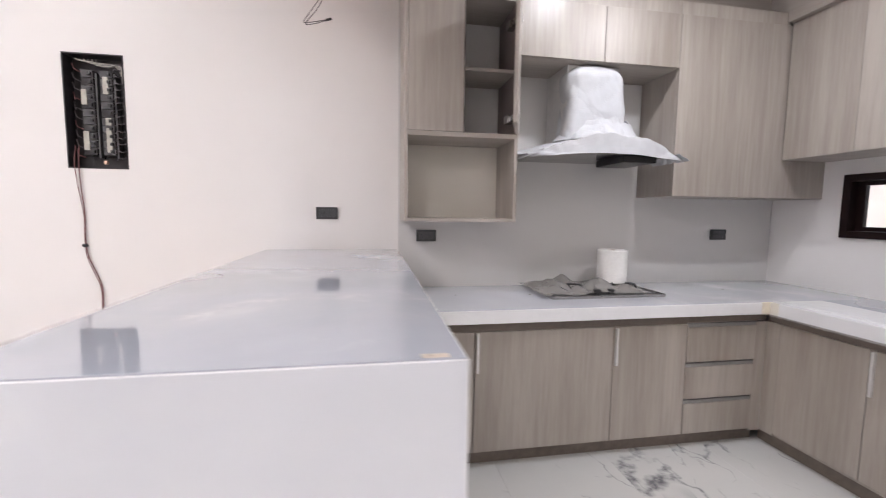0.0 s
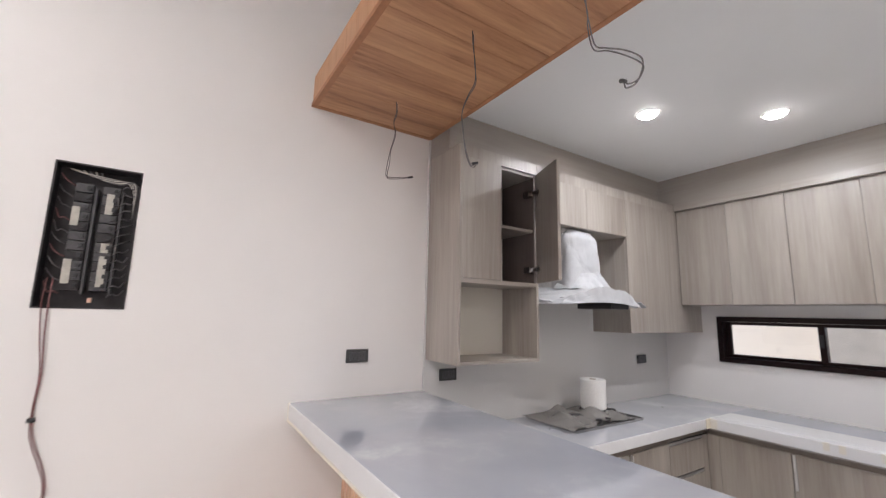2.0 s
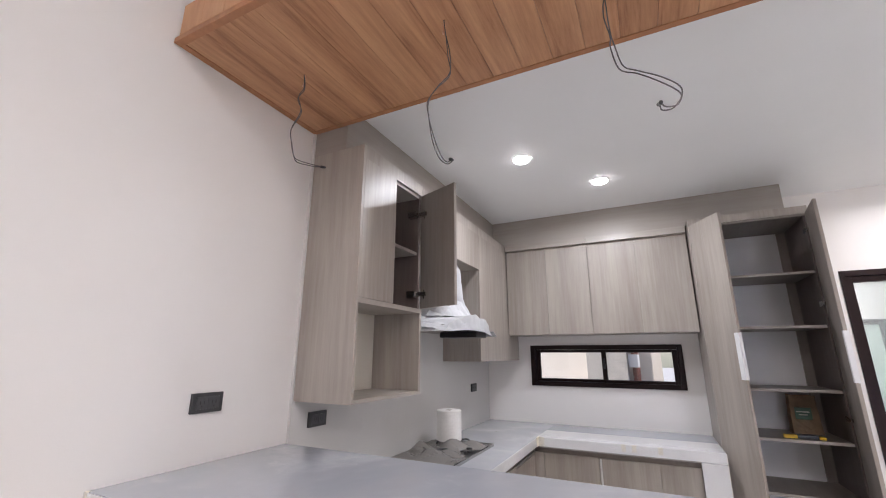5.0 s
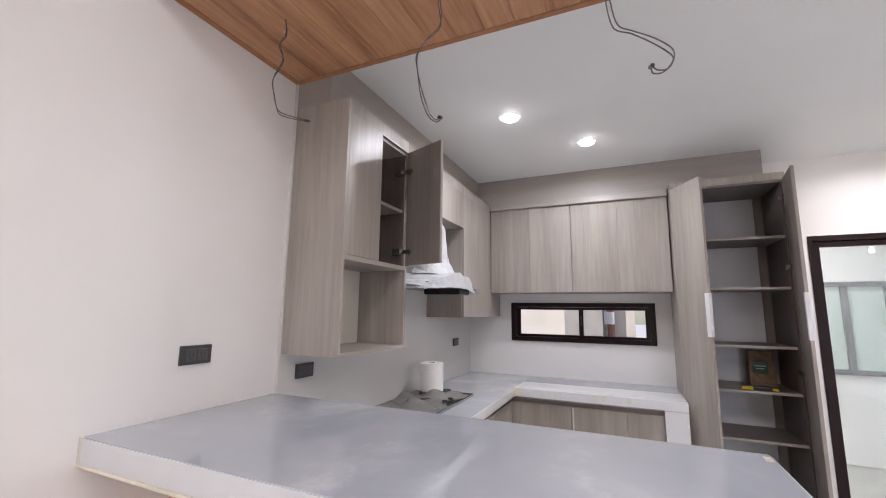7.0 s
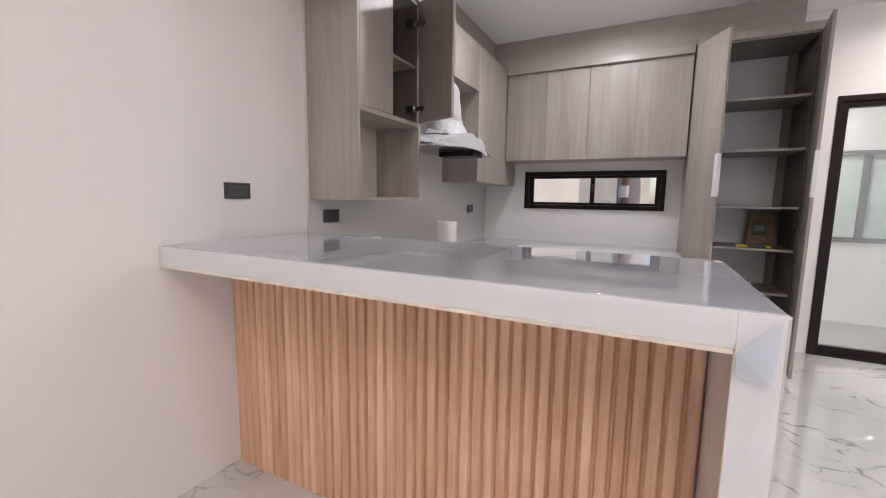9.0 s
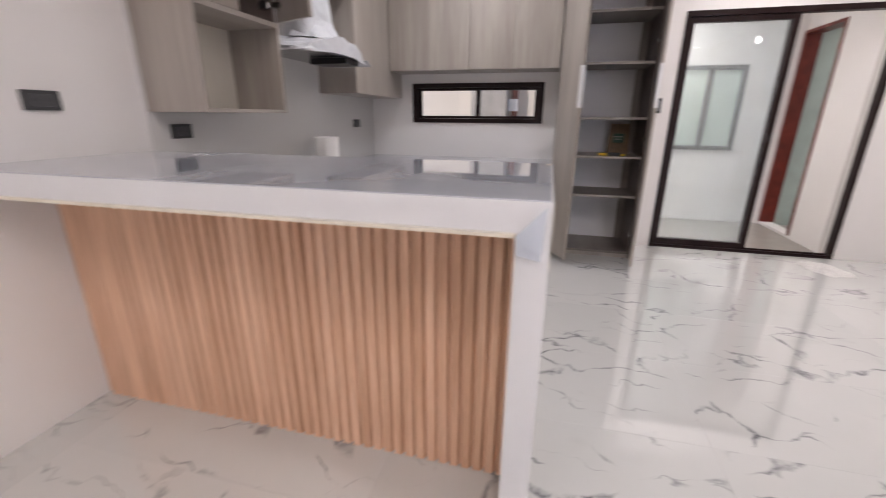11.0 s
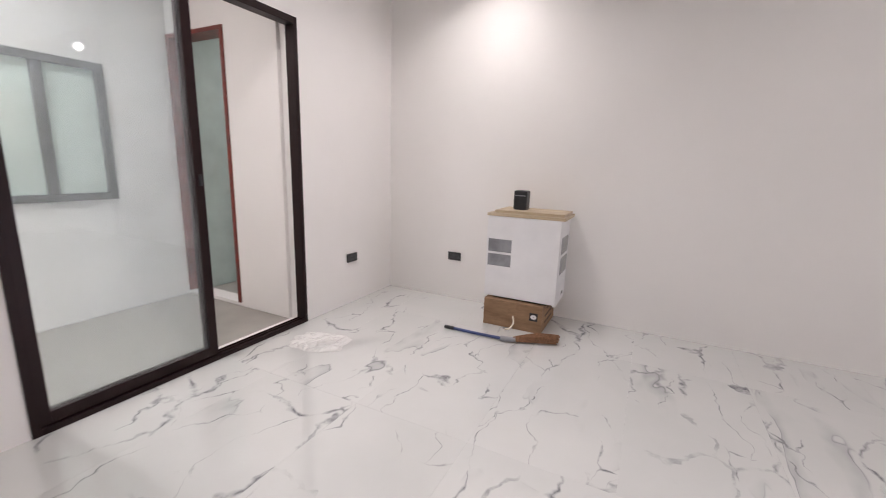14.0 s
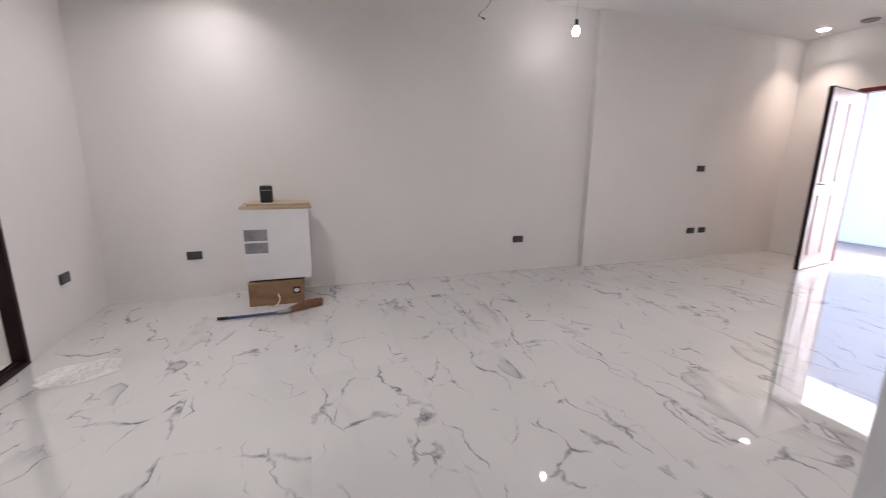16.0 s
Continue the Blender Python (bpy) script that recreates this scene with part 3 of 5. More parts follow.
def strip_window():
    y0, y1, z0, z1 = KWIN
    x, ym = EAST, 1.50
    w = thing("window_1", (x + 0.05, ym, z0), "dark brown framed narrow sliding window above worktop", "window", kind="structure")
    part("window_frame", solid((x - 0.018, y0, z0, x + 0.08, y0 + 0.042, z1), (x - 0.018, y1 - 0.042, z0, x + 0.08, y1, z1),
                               (x - 0.018, y0 + 0.042, z0, x + 0.08, y1 - 0.042, z0 + 0.042), (x - 0.018, y0 + 0.042, z1 - 0.042, x + 0.08, y1 - 0.042, z1), bevel=0.004), M_FRAME, w)
    for k, (a, b) in enumerate(((y0 + 0.043, ym + 0.02), (ym - 0.02, y1 - 0.043))):
        xx = x + 0.004 + 0.034 * k
        leaf = part("sash", solid((xx, a, z0 + 0.043, xx + 0.03, a + 0.04, z1 - 0.043), (xx, b - 0.04, z0 + 0.043, xx + 0.03, b, z1 - 0.043),
                                  (xx, a + 0.04, z0 + 0.043, xx + 0.03, b - 0.04, z0 + 0.068), (xx, a + 0.04, z1 - 0.068, xx + 0.03, b - 0.04, z1 - 0.043), bevel=0.003), M_FRAME, w)
        pane = part("pane", solid((xx + 0.012, a + 0.038, z0 + 0.066, xx + 0.016, b - 0.038, z1 - 0.066)), M_GLASS, leaf)
        pane.visible_shadow = False
        if k == 0:
            part("latch", solid((xx - 0.02, b - 0.03, 1.33, xx, b - 0.012, 1.42), (xx - 0.034, b - 0.034, 1.33, xx - 0.02, b - 0.008, 1.35), bevel=0.003), M_BLACK, leaf, "black latch")


def entrance():
    y0, y1, _, z1 = ENTRY
    x = WEST
    structure("door_frame_entrance", solid((x - 0.12, y0, 0, x + 0.02, y0 + 0.05, z1), (x - 0.12, y1 - 0.05, 0, x + 0.02, y1, z1),
                                           (x - 0.12, y0 + 0.05, z1 - 0.05, x + 0.02, y1 - 0.05, z1), bevel=0.004), M_JAMB, "dark varnished entrance door frame", "door frame")
    leaf = thing("door_2", (x + 0.02, y0 + 0.05, 0), "open panelled timber entrance door", "door", kind="structure")
    leaf.rotation_euler = (0, 0, radians(10))
    bpy.context.view_layer.update()
    px, py = leaf.location.x, leaf.location.y
    part("panel", solid((px, py, 0.01, px + 0.915, py + 0.04, 2.088), bevel=0.003), M_DOORLEAF, leaf)
    for za, zb in ((0.18, 0.9), (1.05, 1.95)):
        for xa, xb in ((0.12, 0.43), (0.49, 0.80)):
            part("moulding", solid((px + xa, py + 0.04, za, px + xb, py + 0.052, zb), bevel=0.008), M_DOORLEAF, leaf)
    part("edge_band", solid((px + 0.9155, py - 0.003, 0.01, px + 0.928, py + 0.043, 2.088), (px, py - 0.003, 2.0885, px + 0.928, py + 0.043, 2.1)), M_FRAME, leaf, "dark leaf edge")
    handle = tube([(px + 0.855, py + 0.04, 1.03), (px + 0.855, py + 0.09, 1.03), (px + 0.80, py + 0.10, 1.03), (px + 0.74, py + 0.10, 1.03)], 0.009)
    part("door_handle", handle, M_STEEL, leaf, "steel lever handle", True)


sliding_door()
strip_window()
entrance()

# ---- service room behind the sliding door ----
SX0, SX1, SY0, SY1, SZ = EAST + 0.15, 4.35, -1.805, 0.45, 2.62
SDOOR = (3.67, 4.349, 0.03, 2.12)
SWIN = (-1.335, -0.61, 0.86, 1.80)
structure("floor_service", solid((SX0, S - 0.8, -0.1, SX1, SY1, -0.004)), M_SVCFLOOR, "beige-grey tiled service room floor", "floor")
structure("wall_service_east", solid(*with_holes("y", S - 0.8, SY1, 0, SZ, SX1, SX1 + 0.12, [SWIN])), M_WALL, "white painted service room wall", "wall")
structure("wall_service_north", solid((SX0, SY1, 0, SX1 + 0.12, SY1 + 0.12, SZ)), M_WALL, "white painted service room end wall", "wall")
structure("wall_service_south", solid(*with_holes("x", SX0, SX1 - 0.0005, 0, SZ, SY0 - 0.13, SY0, [SDOOR])), M_WALL, "white painted wall with inner doorway", "wall")
structure("wall_bathroom_end", solid((SX0, S - 0.8, 0, SX1, S - 0.7, SZ)), M_GREENTILE, "pale green wall seen through the inner doorway", "wall")
structure("wall_bathroom_tiling", solid((SX1 - 0.012, S - 0.699, 0, SX1 - 0.0005, SY0 - 0.145, SZ - 0.001)), M_GREENTILE, "pale green tiled bathroom side wall", "wall")
structure("ceiling_service", solid((SX0, S - 0.8, SZ, SX1 + 0.12, SY1 + 0.12, SZ + 0.1)), M_CEIL, "white service room ceiling", "ceiling")
sx0, sx1, sz0, sz1 = SDOOR
structure("door_frame_service", solid((sx0, SY0 - 0.14, sz0, sx0 + 0.03, SY0 + 0.012, sz1), (sx1 - 0.03, SY0 - 0.14, sz0, sx1, SY0 + 0.012, sz1),
                                      (sx0 + 0.03, SY0 - 0.14, sz1 - 0.03, sx1 - 0.03, SY0 + 0.012, sz1), bevel=0.003), M_JAMB, "red-brown varnished timber door frame", "door frame")
single("light_switch", solid((3.40, S - 0.70, 1.0, 3.48, S - 0.692, 1.08), bevel=0.003), M_CHAR, "dark grey switch plate seen through inner doorway", "switch")


def service_window():
    a, b, z0, z1 = SWIN
    x = SX1
    w = thing("window_2", (x, (a + b) / 2, z0), "grey framed frosted sliding window in service room", "window", kind="structure")
    grey_alu = plain("grey_aluminium", (0.15, 0.155, 0.16), 0.4, 0.4, scale=15)
    part("window_frame", solid((x - 0.02, a, z0, x + 0.06, a + 0.05, z1), (x - 0.02, b - 0.05, z0, x + 0.06, b, z1),
                               (x - 0.02, a + 0.05, z0, x + 0.06, b - 0.05, z0 + 0.05), (x - 0.02, a + 0.05, z1 - 0.05, x + 0.06, b - 0.05, z1),
                               (x - 0.012, (a + b) / 2 - 0.03, z0 + 0.05, x + 0.05, (a + b) / 2 + 0.03, z1 - 0.05), bevel=0.003), grey_alu, w)
    for p, q in ((a + 0.05, (a + b) / 2 - 0.03), ((a + b) / 2 + 0.03, b - 0.05)):
        part("pane", solid((x + 0.015, p, z0 + 0.05, x + 0.021, q, z1 - 0.05)), M_FROST, w, "pale green frosted pane")


service_window()

# ---- outside ----
structure("ground", solid((-60, -60, -0.30, 60, 60, -0.12)), M_YARD, "grey concrete yard around the house", "ground")
yard = thing("boundary_wall", (4.9, 2.2, -0.12), "beige painted boundary wall beyond the strip window", "wall", kind="structure")
part("wall", solid((4.9, 0.99, -0.12, 5.05, 6.5, 2.25)), M_BEIGE, yard)
part("pier", solid((4.55, 1.38, -0.12, 4.9, 1.86, 2.3), bevel=0.01), M_PIER, yard, "bare grey concrete pier")
part("downpipe", tube([(4.84, 1.29, -0.1), (4.84, 1.29, 1.2), (4.84, 1.29, 2.2)], 0.045, 12), M_RED, yard, "red-oxide painted pipe")
part("meter_box", solid((4.70, 1.24, 1.30, 4.795, 1.37, 1.46), bevel=0.01), M_WHITETRIM, yard, "small white box")
# Added glowing sheets: daylight through the doorway, lighting the door leaf and floor.
structure("backdrop", solid((-9.2, -7, -0.12, -9.1, 3, 4.5)), M_DAYGLOW, "glowing white sheet standing in for daylight beyond the entrance", "backdrop")
structure("backdrop_blue_glow", solid((-8.2, -3.62, -0.12, -8.05, -2.3, 2.9)), M_BLUEGLOW, "glowing pale blue sheet standing in for daylight beyond the entrance", "backdrop")


# ---- worktops ----
def peninsula():
    x0, x1, y0, y1, z0, z1 = -0.452, 0.31, 0.742, N - 0.001, 0.982, 1.057
    p = thing("peninsula_counter", (0, 1.7, 0), "white waterfall breakfast counter with vertical timber slats", "counter")
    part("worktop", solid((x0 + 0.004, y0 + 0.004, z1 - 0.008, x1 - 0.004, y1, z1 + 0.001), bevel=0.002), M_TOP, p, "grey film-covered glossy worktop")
    part("worktop_edge", solid((x0, y0 + 0.0742, z0, x1, y1, z1 - 0.002), bevel=0.0012), M_EDGE, p)
    part("waterfall_leg", solid((x0, y0, 0.0, x1, y0 + 0.074, z1 - 0.002), bevel=0.0015), M_EDGE, p, "white solid-surface end panel")
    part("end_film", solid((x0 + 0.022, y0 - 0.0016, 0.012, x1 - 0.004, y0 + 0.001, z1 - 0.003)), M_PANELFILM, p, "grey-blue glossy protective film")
    part("cabinet_body", solid((-0.14, y0 + 0.075, 0.0, 0.26, y1, z0 - 0.001)), M_LAM, p)
    part("kitchen_side_panel", solid((0.26, y0 + 0.077, 0.1, 0.278, 1.98, z0 - 0.01), bevel=0.001), M_LAM, p)
    part("slat_backing", solid((-0.152, y0 + 0.075, 0.0, -0.1405, y1, z0 - 0.001)), M_OAK, p)
    pitch, a = 0.043, y0 + 0.078
    n = int((y1 - a) / pitch)
    profile = [(0.0, -0.0195), (-0.0135, -0.0140), (-0.0150, -0.0120), (-0.0150, 0.0120), (-0.0135, 0.0140), (0.0, 0.0195)]
    me = mesh_of("slat", sheet([[(px, py, z) for px, py in (*profile, profile[0])] for z in (0.0, z0 - 0.002)]), M_OAK)
    for k in range(n):
        s = new("slat", me)
        s.parent = p
        s.location = Vector((-0.1525, a + 0.016 + k * pitch, 0.0)) - p.location
    part("tape_strip", solid((x0 - 0.0025, y0 + 0.077, z0 - 0.010, x0 + 0.014, y1, z0 + 0.003), bevel=0.001), M_TAPE, p, "yellowed masking tape")
    part("tape_strip", solid((x0 - 0.002, y1 - 0.012, z0 - 0.002, x0 + 0.012, y1, z1 + 0.001)), M_TAPE, p, "yellowed masking tape")
    part("tape_patch", solid((x0 + 0.001, y0 - 0.0034, z1 - 0.155, x0 + 0.024, y0 - 0.0017, z1 - 0.004)), M_TAPE, p, "yellowed masking tape")
    part("tape_patch", solid((x1 - 0.012, y0 - 0.0034, 0.05, x1 + 0.001, y0 - 0.0017, 0.30)), M_TAPE, p, "yellowed masking tape")
    # Film patch shaped and tinted like the blue reflection at the mitre.
    corner = [(y0 + 0.074, z0 - 0.002), (y0 + 0.010, z1 - 0.008), (y0 + 0.018, z0 - 0.055), (y0 + 0.070, z0 - 0.045)]
    part("film_corner", thicken(sheet([[(x0 - 0.016, *corner[0]), (x0 - 0.013, *corner[1])], [(x0 - 0.014, *corner[3]), (x0 - 0.017, *corner[2])]]), 0.0006), M_REFLECTFILM, p, "loose film at the corner, pale blue reflection in its colour")
    part("tape_patch", solid((x1 - 0.075, y0 + 0.008, z1 + 0.0005, x1 - 0.03, y0 + 0.026, z1 + 0.0014), bevel=0.0003), M_SMEAR, p, "brownish glue smear")
    part("tape_strip", solid((x0, y0 + 0.0735, 0.02, x0 + 0.006, y0 + 0.0755, z0 - 0.006)), M_TAPE, p, "yellowed masking tape")
    film = []
    for k in range(101):
        y = y0 + 0.0765 + (y1 - y0 - 0.077) * k / 100
        row = []
        for a in range(11):
            u = a / 10
            q = Vector((y * 9, u * 2.0, 4.7))
            fade = max(0.2, 1.3 - k / 45)
            puff = 0.003 + fade * (0.011 * abs(noise.noise(q)) + 0.005 * abs(noise.noise(q * 2.9)))
            row.append((x0 - puff, y, z1 + 0.002 - (z1 - z0 + 0.002) * u))
        film.append(row)
    part("edge_film", sheet(film), M_WRAP, p, "wrinkled shiny clear film along the edge", True)
    drape = sheet([[(x0 - 0.004 - 0.011 * abs(noise.noise(Vector((u * 2, v * 8, 2)))), y0 - 0.003 + 0.078 * u, z1 + 0.001 - 0.90 * v) for u in [k / 8 for k in range(9)]] for v in [k / 60 for k in range(61)]])
    part("leg_film", drape, M_WRAP, p, "wrinkled shiny clear film down the leg", True)


def kitchen_worktop():
    p = thing("kitchen_worktop", (2.3, 2.0, 0.75), "white L-shaped worktop under wrinkled protective film", "worktop")
    part("north_run", solid((0.31, 1.98, 0.755, EAST - 0.001, N - 0.015, 0.82), bevel=0.004), M_EDGE, p)
    part("east_run", solid((2.29, 0.725, 0.755, EAST - 0.001, 1.979, 0.82), bevel=0.004), M_EDGE, p)
    part("north_film", solid((0.314, 1.984, 0.8195, EAST - 0.004, N - 0.017, 0.8212)), M_RUN, p, "grey film-covered surface")
    # East top in two strips: grey behind x = 2.63, white in front.
    part("east_rear_strip", solid((2.63, 0.73, 0.8195, EAST - 0.004, 1.9838, 0.8212)), M_TOP, p, "grey film-covered surface")
    part("front_strip", solid((2.294, 0.73, 0.8195, 2.6295, 1.9838, 0.8218)), M_EDGE, p, "white glossy strip along the front")
    part("end_leg", solid((2.29, 0.725, 0.0, EAST - 0.001, 0.875, 0.7545), bevel=0.004), M_EDGE, p, "white solid-surface end leg")
    part("tape_patch", solid((2.24, 1.976, 0.756, 2.33, 1.9815, 0.8225), (2.287, 1.93, 0.756, 2.2925, 1.975, 0.8225)), M_TAPE, p, "yellowed masking tape")
    for y in (1.34, 1.27, 1.10):
        part("tape_patch", solid((2.2885, y, 0.775, 2.292, y + 0.03, 0.8222)), M_TAPE, p)
    part("tape_strip", solid((2.285, 0.7235, 0.1, 2.297, 0.727, 0.815)), M_TAPE, p, "yellowed masking tape")
    wrap = sheet([[(2.2865 - 0.014 * abs(noise.noise(Vector((u * 2.2, v * 7, 5)))) - 0.005 * abs(noise.noise(Vector((u * 6, v * 20, 2)))), 0.722 + 0.156 * u, 0.11 + 0.645 * v) for u in [k / 12 for k in range(13)]] for v in [k / 48 for k in range(49)]])
    part("leg_film", wrap, M_WRAP, p, "wrinkled shiny clear film", True)
    roll = []
    for k in range(91):
        y = 0.72 + 1.25 * k / 90
        row = []
        for a in range(15):
            u = a / 14
            x, z = (2.345 - 0.055 * u / 0.45, 0.8225) if u < 0.45 else (2.290, 0.8225 - 0.075 * (u - 0.45) / 0.55)
            q = Vector((y * 7, u * 2.5, 1.3))
            puff = 0.0035 + 0.010 * abs(noise.noise(q)) + 0.004 * abs(noise.noise(q * 2.7))
            row.append((x - puff * min(1, u * 1.6), y, z + puff * (1 - min(1, u * 1.15))))
        roll.append(row)
    part("edge_film", sheet(roll), M_WRAP, p, "wrinkled shiny clear film round the edge", True)
    for x, y in ((1.05, 2.33), (2.35, 2.35), (0.62, 2.36)):
        part("hole_cap", disc(x, y, 0.8205, 0.8225, 0.007, n=12), M_BLACK, p, "small black hole")


peninsula()
kitchen_worktop()


# ---- cabinets ----
def bar_handle(x, y, z0, z1, parent, along="y", label="slim pale metal handle", mat_=None):
    if along == "x":
        m = solid((x - 0.006, y - 0.016, z0, x + 0.006, y, z1), bevel=0.002)
    else:
        m = solid((x - 0.016, y - 0.006, z0, x, y + 0.006, z1), bevel=0.002)
    return part("handle", m, mat_ or M_SILVER, parent, label)


def base_north():
    c = thing("base_cabinet", (1.25, 2.3, 0.0), "greige laminate base cabinet with two doors", "cabinet", "base cabinets")
    part("body", solid((0.325, 2.045, 0.07, 1.83, N - 0.016, 0.75)), M_LAM, c)
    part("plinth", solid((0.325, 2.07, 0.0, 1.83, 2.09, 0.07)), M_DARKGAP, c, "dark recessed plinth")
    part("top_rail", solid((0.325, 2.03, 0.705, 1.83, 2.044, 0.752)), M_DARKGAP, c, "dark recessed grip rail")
    for a, b in ((0.327, 0.648), (0.652, 1.393), (1.397, 1.828)):
        d = part("door", solid((a, 2.022, 0.085, b, 2.042, 0.703), bevel=0.0015), M_LAM, c)
        if a > 0.5:
            bar_handle(a + 0.012, 2.022, 0.50, 0.70, d, "x")
    d = thing("drawer_unit", (2.05, 2.3, 0.0), "greige laminate three-drawer unit with recessed grips", "drawer unit", "base cabinets")
    part("body", solid((1.832, 2.045, 0.07, 2.30, N - 0.016, 0.75)), M_LAM, d)
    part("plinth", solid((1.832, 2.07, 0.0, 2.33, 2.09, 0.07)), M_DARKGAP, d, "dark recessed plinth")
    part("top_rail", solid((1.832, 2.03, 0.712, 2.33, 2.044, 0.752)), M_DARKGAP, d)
    for z0, z1 in ((0.49, 0.70), (0.283, 0.478), (0.085, 0.27)):
        f = part("drawer_front", solid((1.834, 2.022, z0, 2.262, 2.042, z1 - 0.016), bevel=0.0015), M_LAM, d)
        part("grip", solid((1.834, 2.026, z1 - 0.015, 2.262, 2.043, z1 + 0.004), bevel=0.002), M_GRIP, f, "grey aluminium grip")
    part("filler", solid((2.264, 2.024, 0.07, 2.3525, 2.044, 0.703)), M_LAM, d)


def base_east():
    c = thing("base_cabinet", (2.6, 1.4, 0.0), "greige laminate base cabinet with two doors", "cabinet", "base cabinets")
    part("body", solid((2.353, 0.877, 0.07, EAST - 0.001, 2.02, 0.75)), M_LAM, c)
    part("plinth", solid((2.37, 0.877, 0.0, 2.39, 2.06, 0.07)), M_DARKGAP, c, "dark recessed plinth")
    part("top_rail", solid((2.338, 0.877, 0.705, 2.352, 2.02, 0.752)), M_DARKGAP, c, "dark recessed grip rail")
    part("filler", solid((2.333, 1.948, 0.075, 2.352, 2.0235, 0.703)), M_LAM, c)
    part("filler", solid((2.333, 0.878, 0.03, 2.352, 1.128, 0.703)), M_LAM, c)
    for a, b in ((1.541, 1.945), (1.132, 1.537)):
        d = part("door", solid((2.331, a, 0.09, 2.351, b, 0.703), bevel=0.0015), M_LAM, c)
        if a < 1.3:
            bar_handle(2.331, b - 0.014, 0.495, 0.70, d)


def wall_cabinet_niche():
    x0, x1, yf, yb, z0, z1, zm = 0.322, 0.942, 2.30, N - 0.016, 1.238, 2.432, 1.714
    c = thing("wall_cabinet", ((x0 + x1) / 2, 2.47, z0), "greige laminate wall cabinet with open niche and open door", "cabinet", "wall cabinets")
    part("side_panel", solid((x0, yf, z0, x0 + 0.018, yb + 0.012, 2.4995), bevel=0.001), M_LAM, c)
    part("side_panel", solid((x1 - 0.018, yf + 0.003, z0, x1, yb, zm)), M_LAM, c)
    part("side_panel", solid((x1 - 0.018, yf + 0.018, zm + 0.0005, x1, yb, z1)), M_SHADELAM, c, "brown laminate inner side, shade put into its colour")
    part("partition", solid((0.628, yf + 0.02, zm + 0.001, 0.646, yb - 0.01, z1 - 0.018)), M_SHADELAM, c, "brown laminate partition, shade put into its colour")
    part("bottom", solid((x0 + 0.018, yf + 0.002, z0, x1 - 0.018, yb, z0 + 0.018)), M_LAM_H, c)
    part("niche_top", solid((x0 + 0.018, yf + 0.002, zm - 0.024, x1 - 0.018, yb, zm)), M_LAM_H, c)
    part("top", solid((x0 + 0.018, yf + 0.02, z1 - 0.018, x1 - 0.018, yb, z1)), M_LAM_H, c)
    part("shelf", solid((0.646, yf + 0.03, 2.045, x1 - 0.018, yb - 0.006, 2.063)), M_LAM_H, c)
    part("back", solid((x0 + 0.018, yb - 0.008, z0 + 0.018, x1 - 0.018, yb - 0.001, zm - 0.024)), M_NICHE, c, "cream niche back panel")
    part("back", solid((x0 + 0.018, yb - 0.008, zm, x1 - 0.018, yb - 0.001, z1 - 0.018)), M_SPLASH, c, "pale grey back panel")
    part("cornice", solid((x0 + 0.018, yf + 0.004, z1, x1, yf + 0.024, 2.503)), M_LAM, c)
    part("door", solid((x0 + 0.02, yf, zm + 0.002, 0.634, yf + 0.018, z1 - 0.001), bevel=0.0015), M_LAM, c)
    hinge = Vector((x1 - 0.004, yf, 0))
    ang = radians(-68)
    leaf = solid((x1 - 0.305, yf - 0.009, zm + 0.002, x1 - 0.004, yf + 0.009, z1 - 0.001), bevel=0.0015)
    bmesh.ops.rotate(leaf, verts=leaf.verts[:], cent=hinge, matrix=Matrix.Rotation(-ang, 3, "Z"))
    d = part("door", leaf, M_LAM, c, "open laminate door leaf")
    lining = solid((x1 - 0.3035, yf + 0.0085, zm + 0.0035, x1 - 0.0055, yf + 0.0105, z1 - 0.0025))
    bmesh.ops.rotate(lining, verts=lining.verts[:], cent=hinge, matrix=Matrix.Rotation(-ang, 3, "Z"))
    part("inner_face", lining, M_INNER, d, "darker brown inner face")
    for z in (1.80, 2.30):
        part("hinge", solid((x1 - 0.06, yf + 0.02, z - 0.02, x1 - 0.02, yf + 0.075, z + 0.02), (x1 - 0.045, yf - 0.05, z - 0.012, x1 - 0.014, yf + 0.022, z + 0.012),
                            (x1 - 0.028, yf - 0.06, z - 0.028, x1 - 0.013, yf - 0.025, z + 0.028), bevel=0.003), M_STEEL, d, "steel cup hinge")


def wall_cabinets_hood():
    yf, yb, z1 = 2.30, N - 0.016, 2.432
    c = thing("wall_cabinet", (1.42, 2.47, 2.133), "greige laminate two-door cabinet above the cooker hood", "cabinet", "wall cabinets")
    part("body", solid((0.945, yf + 0.019, 2.133, 1.904, yb, z1)), M_LAM_H, c)
    part("cornice", solid((0.945, yf + 0.004, z1, 1.904, yf + 0.024, 2.503)), M_LAM, c)
    for a, b in ((0.947, 1.434), (1.437, 1.903)):
        part("door", solid((a, yf, 2.134, b, yf + 0.018, z1 - 0.001), bevel=0.0015), M_LAM, c)
    c = thing("wall_cabinet", (2.3, 2.47, 1.40), "tall greige laminate corner wall cabinet beside the hood", "cabinet", "wall cabinets")
    part("body", solid((1.906, yf + 0.019, 1.40, EAST - 0.001, yb, z1)), M_LAM, c)
    part("cornice", solid((1.906, yf + 0.004, z1, 2.648, yf + 0.024, 2.503)), M_LAM, c)
    part("door", solid((1.907, yf, 1.401, 2.518, yf + 0.018, z1 - 0.001), bevel=0.0015), M_LAM, c)
    part("blind_panel", solid((2.521, yf + 0.004, 1.401, 2.985, yf + 0.0185, z1 - 0.001)), M_LAM, c)


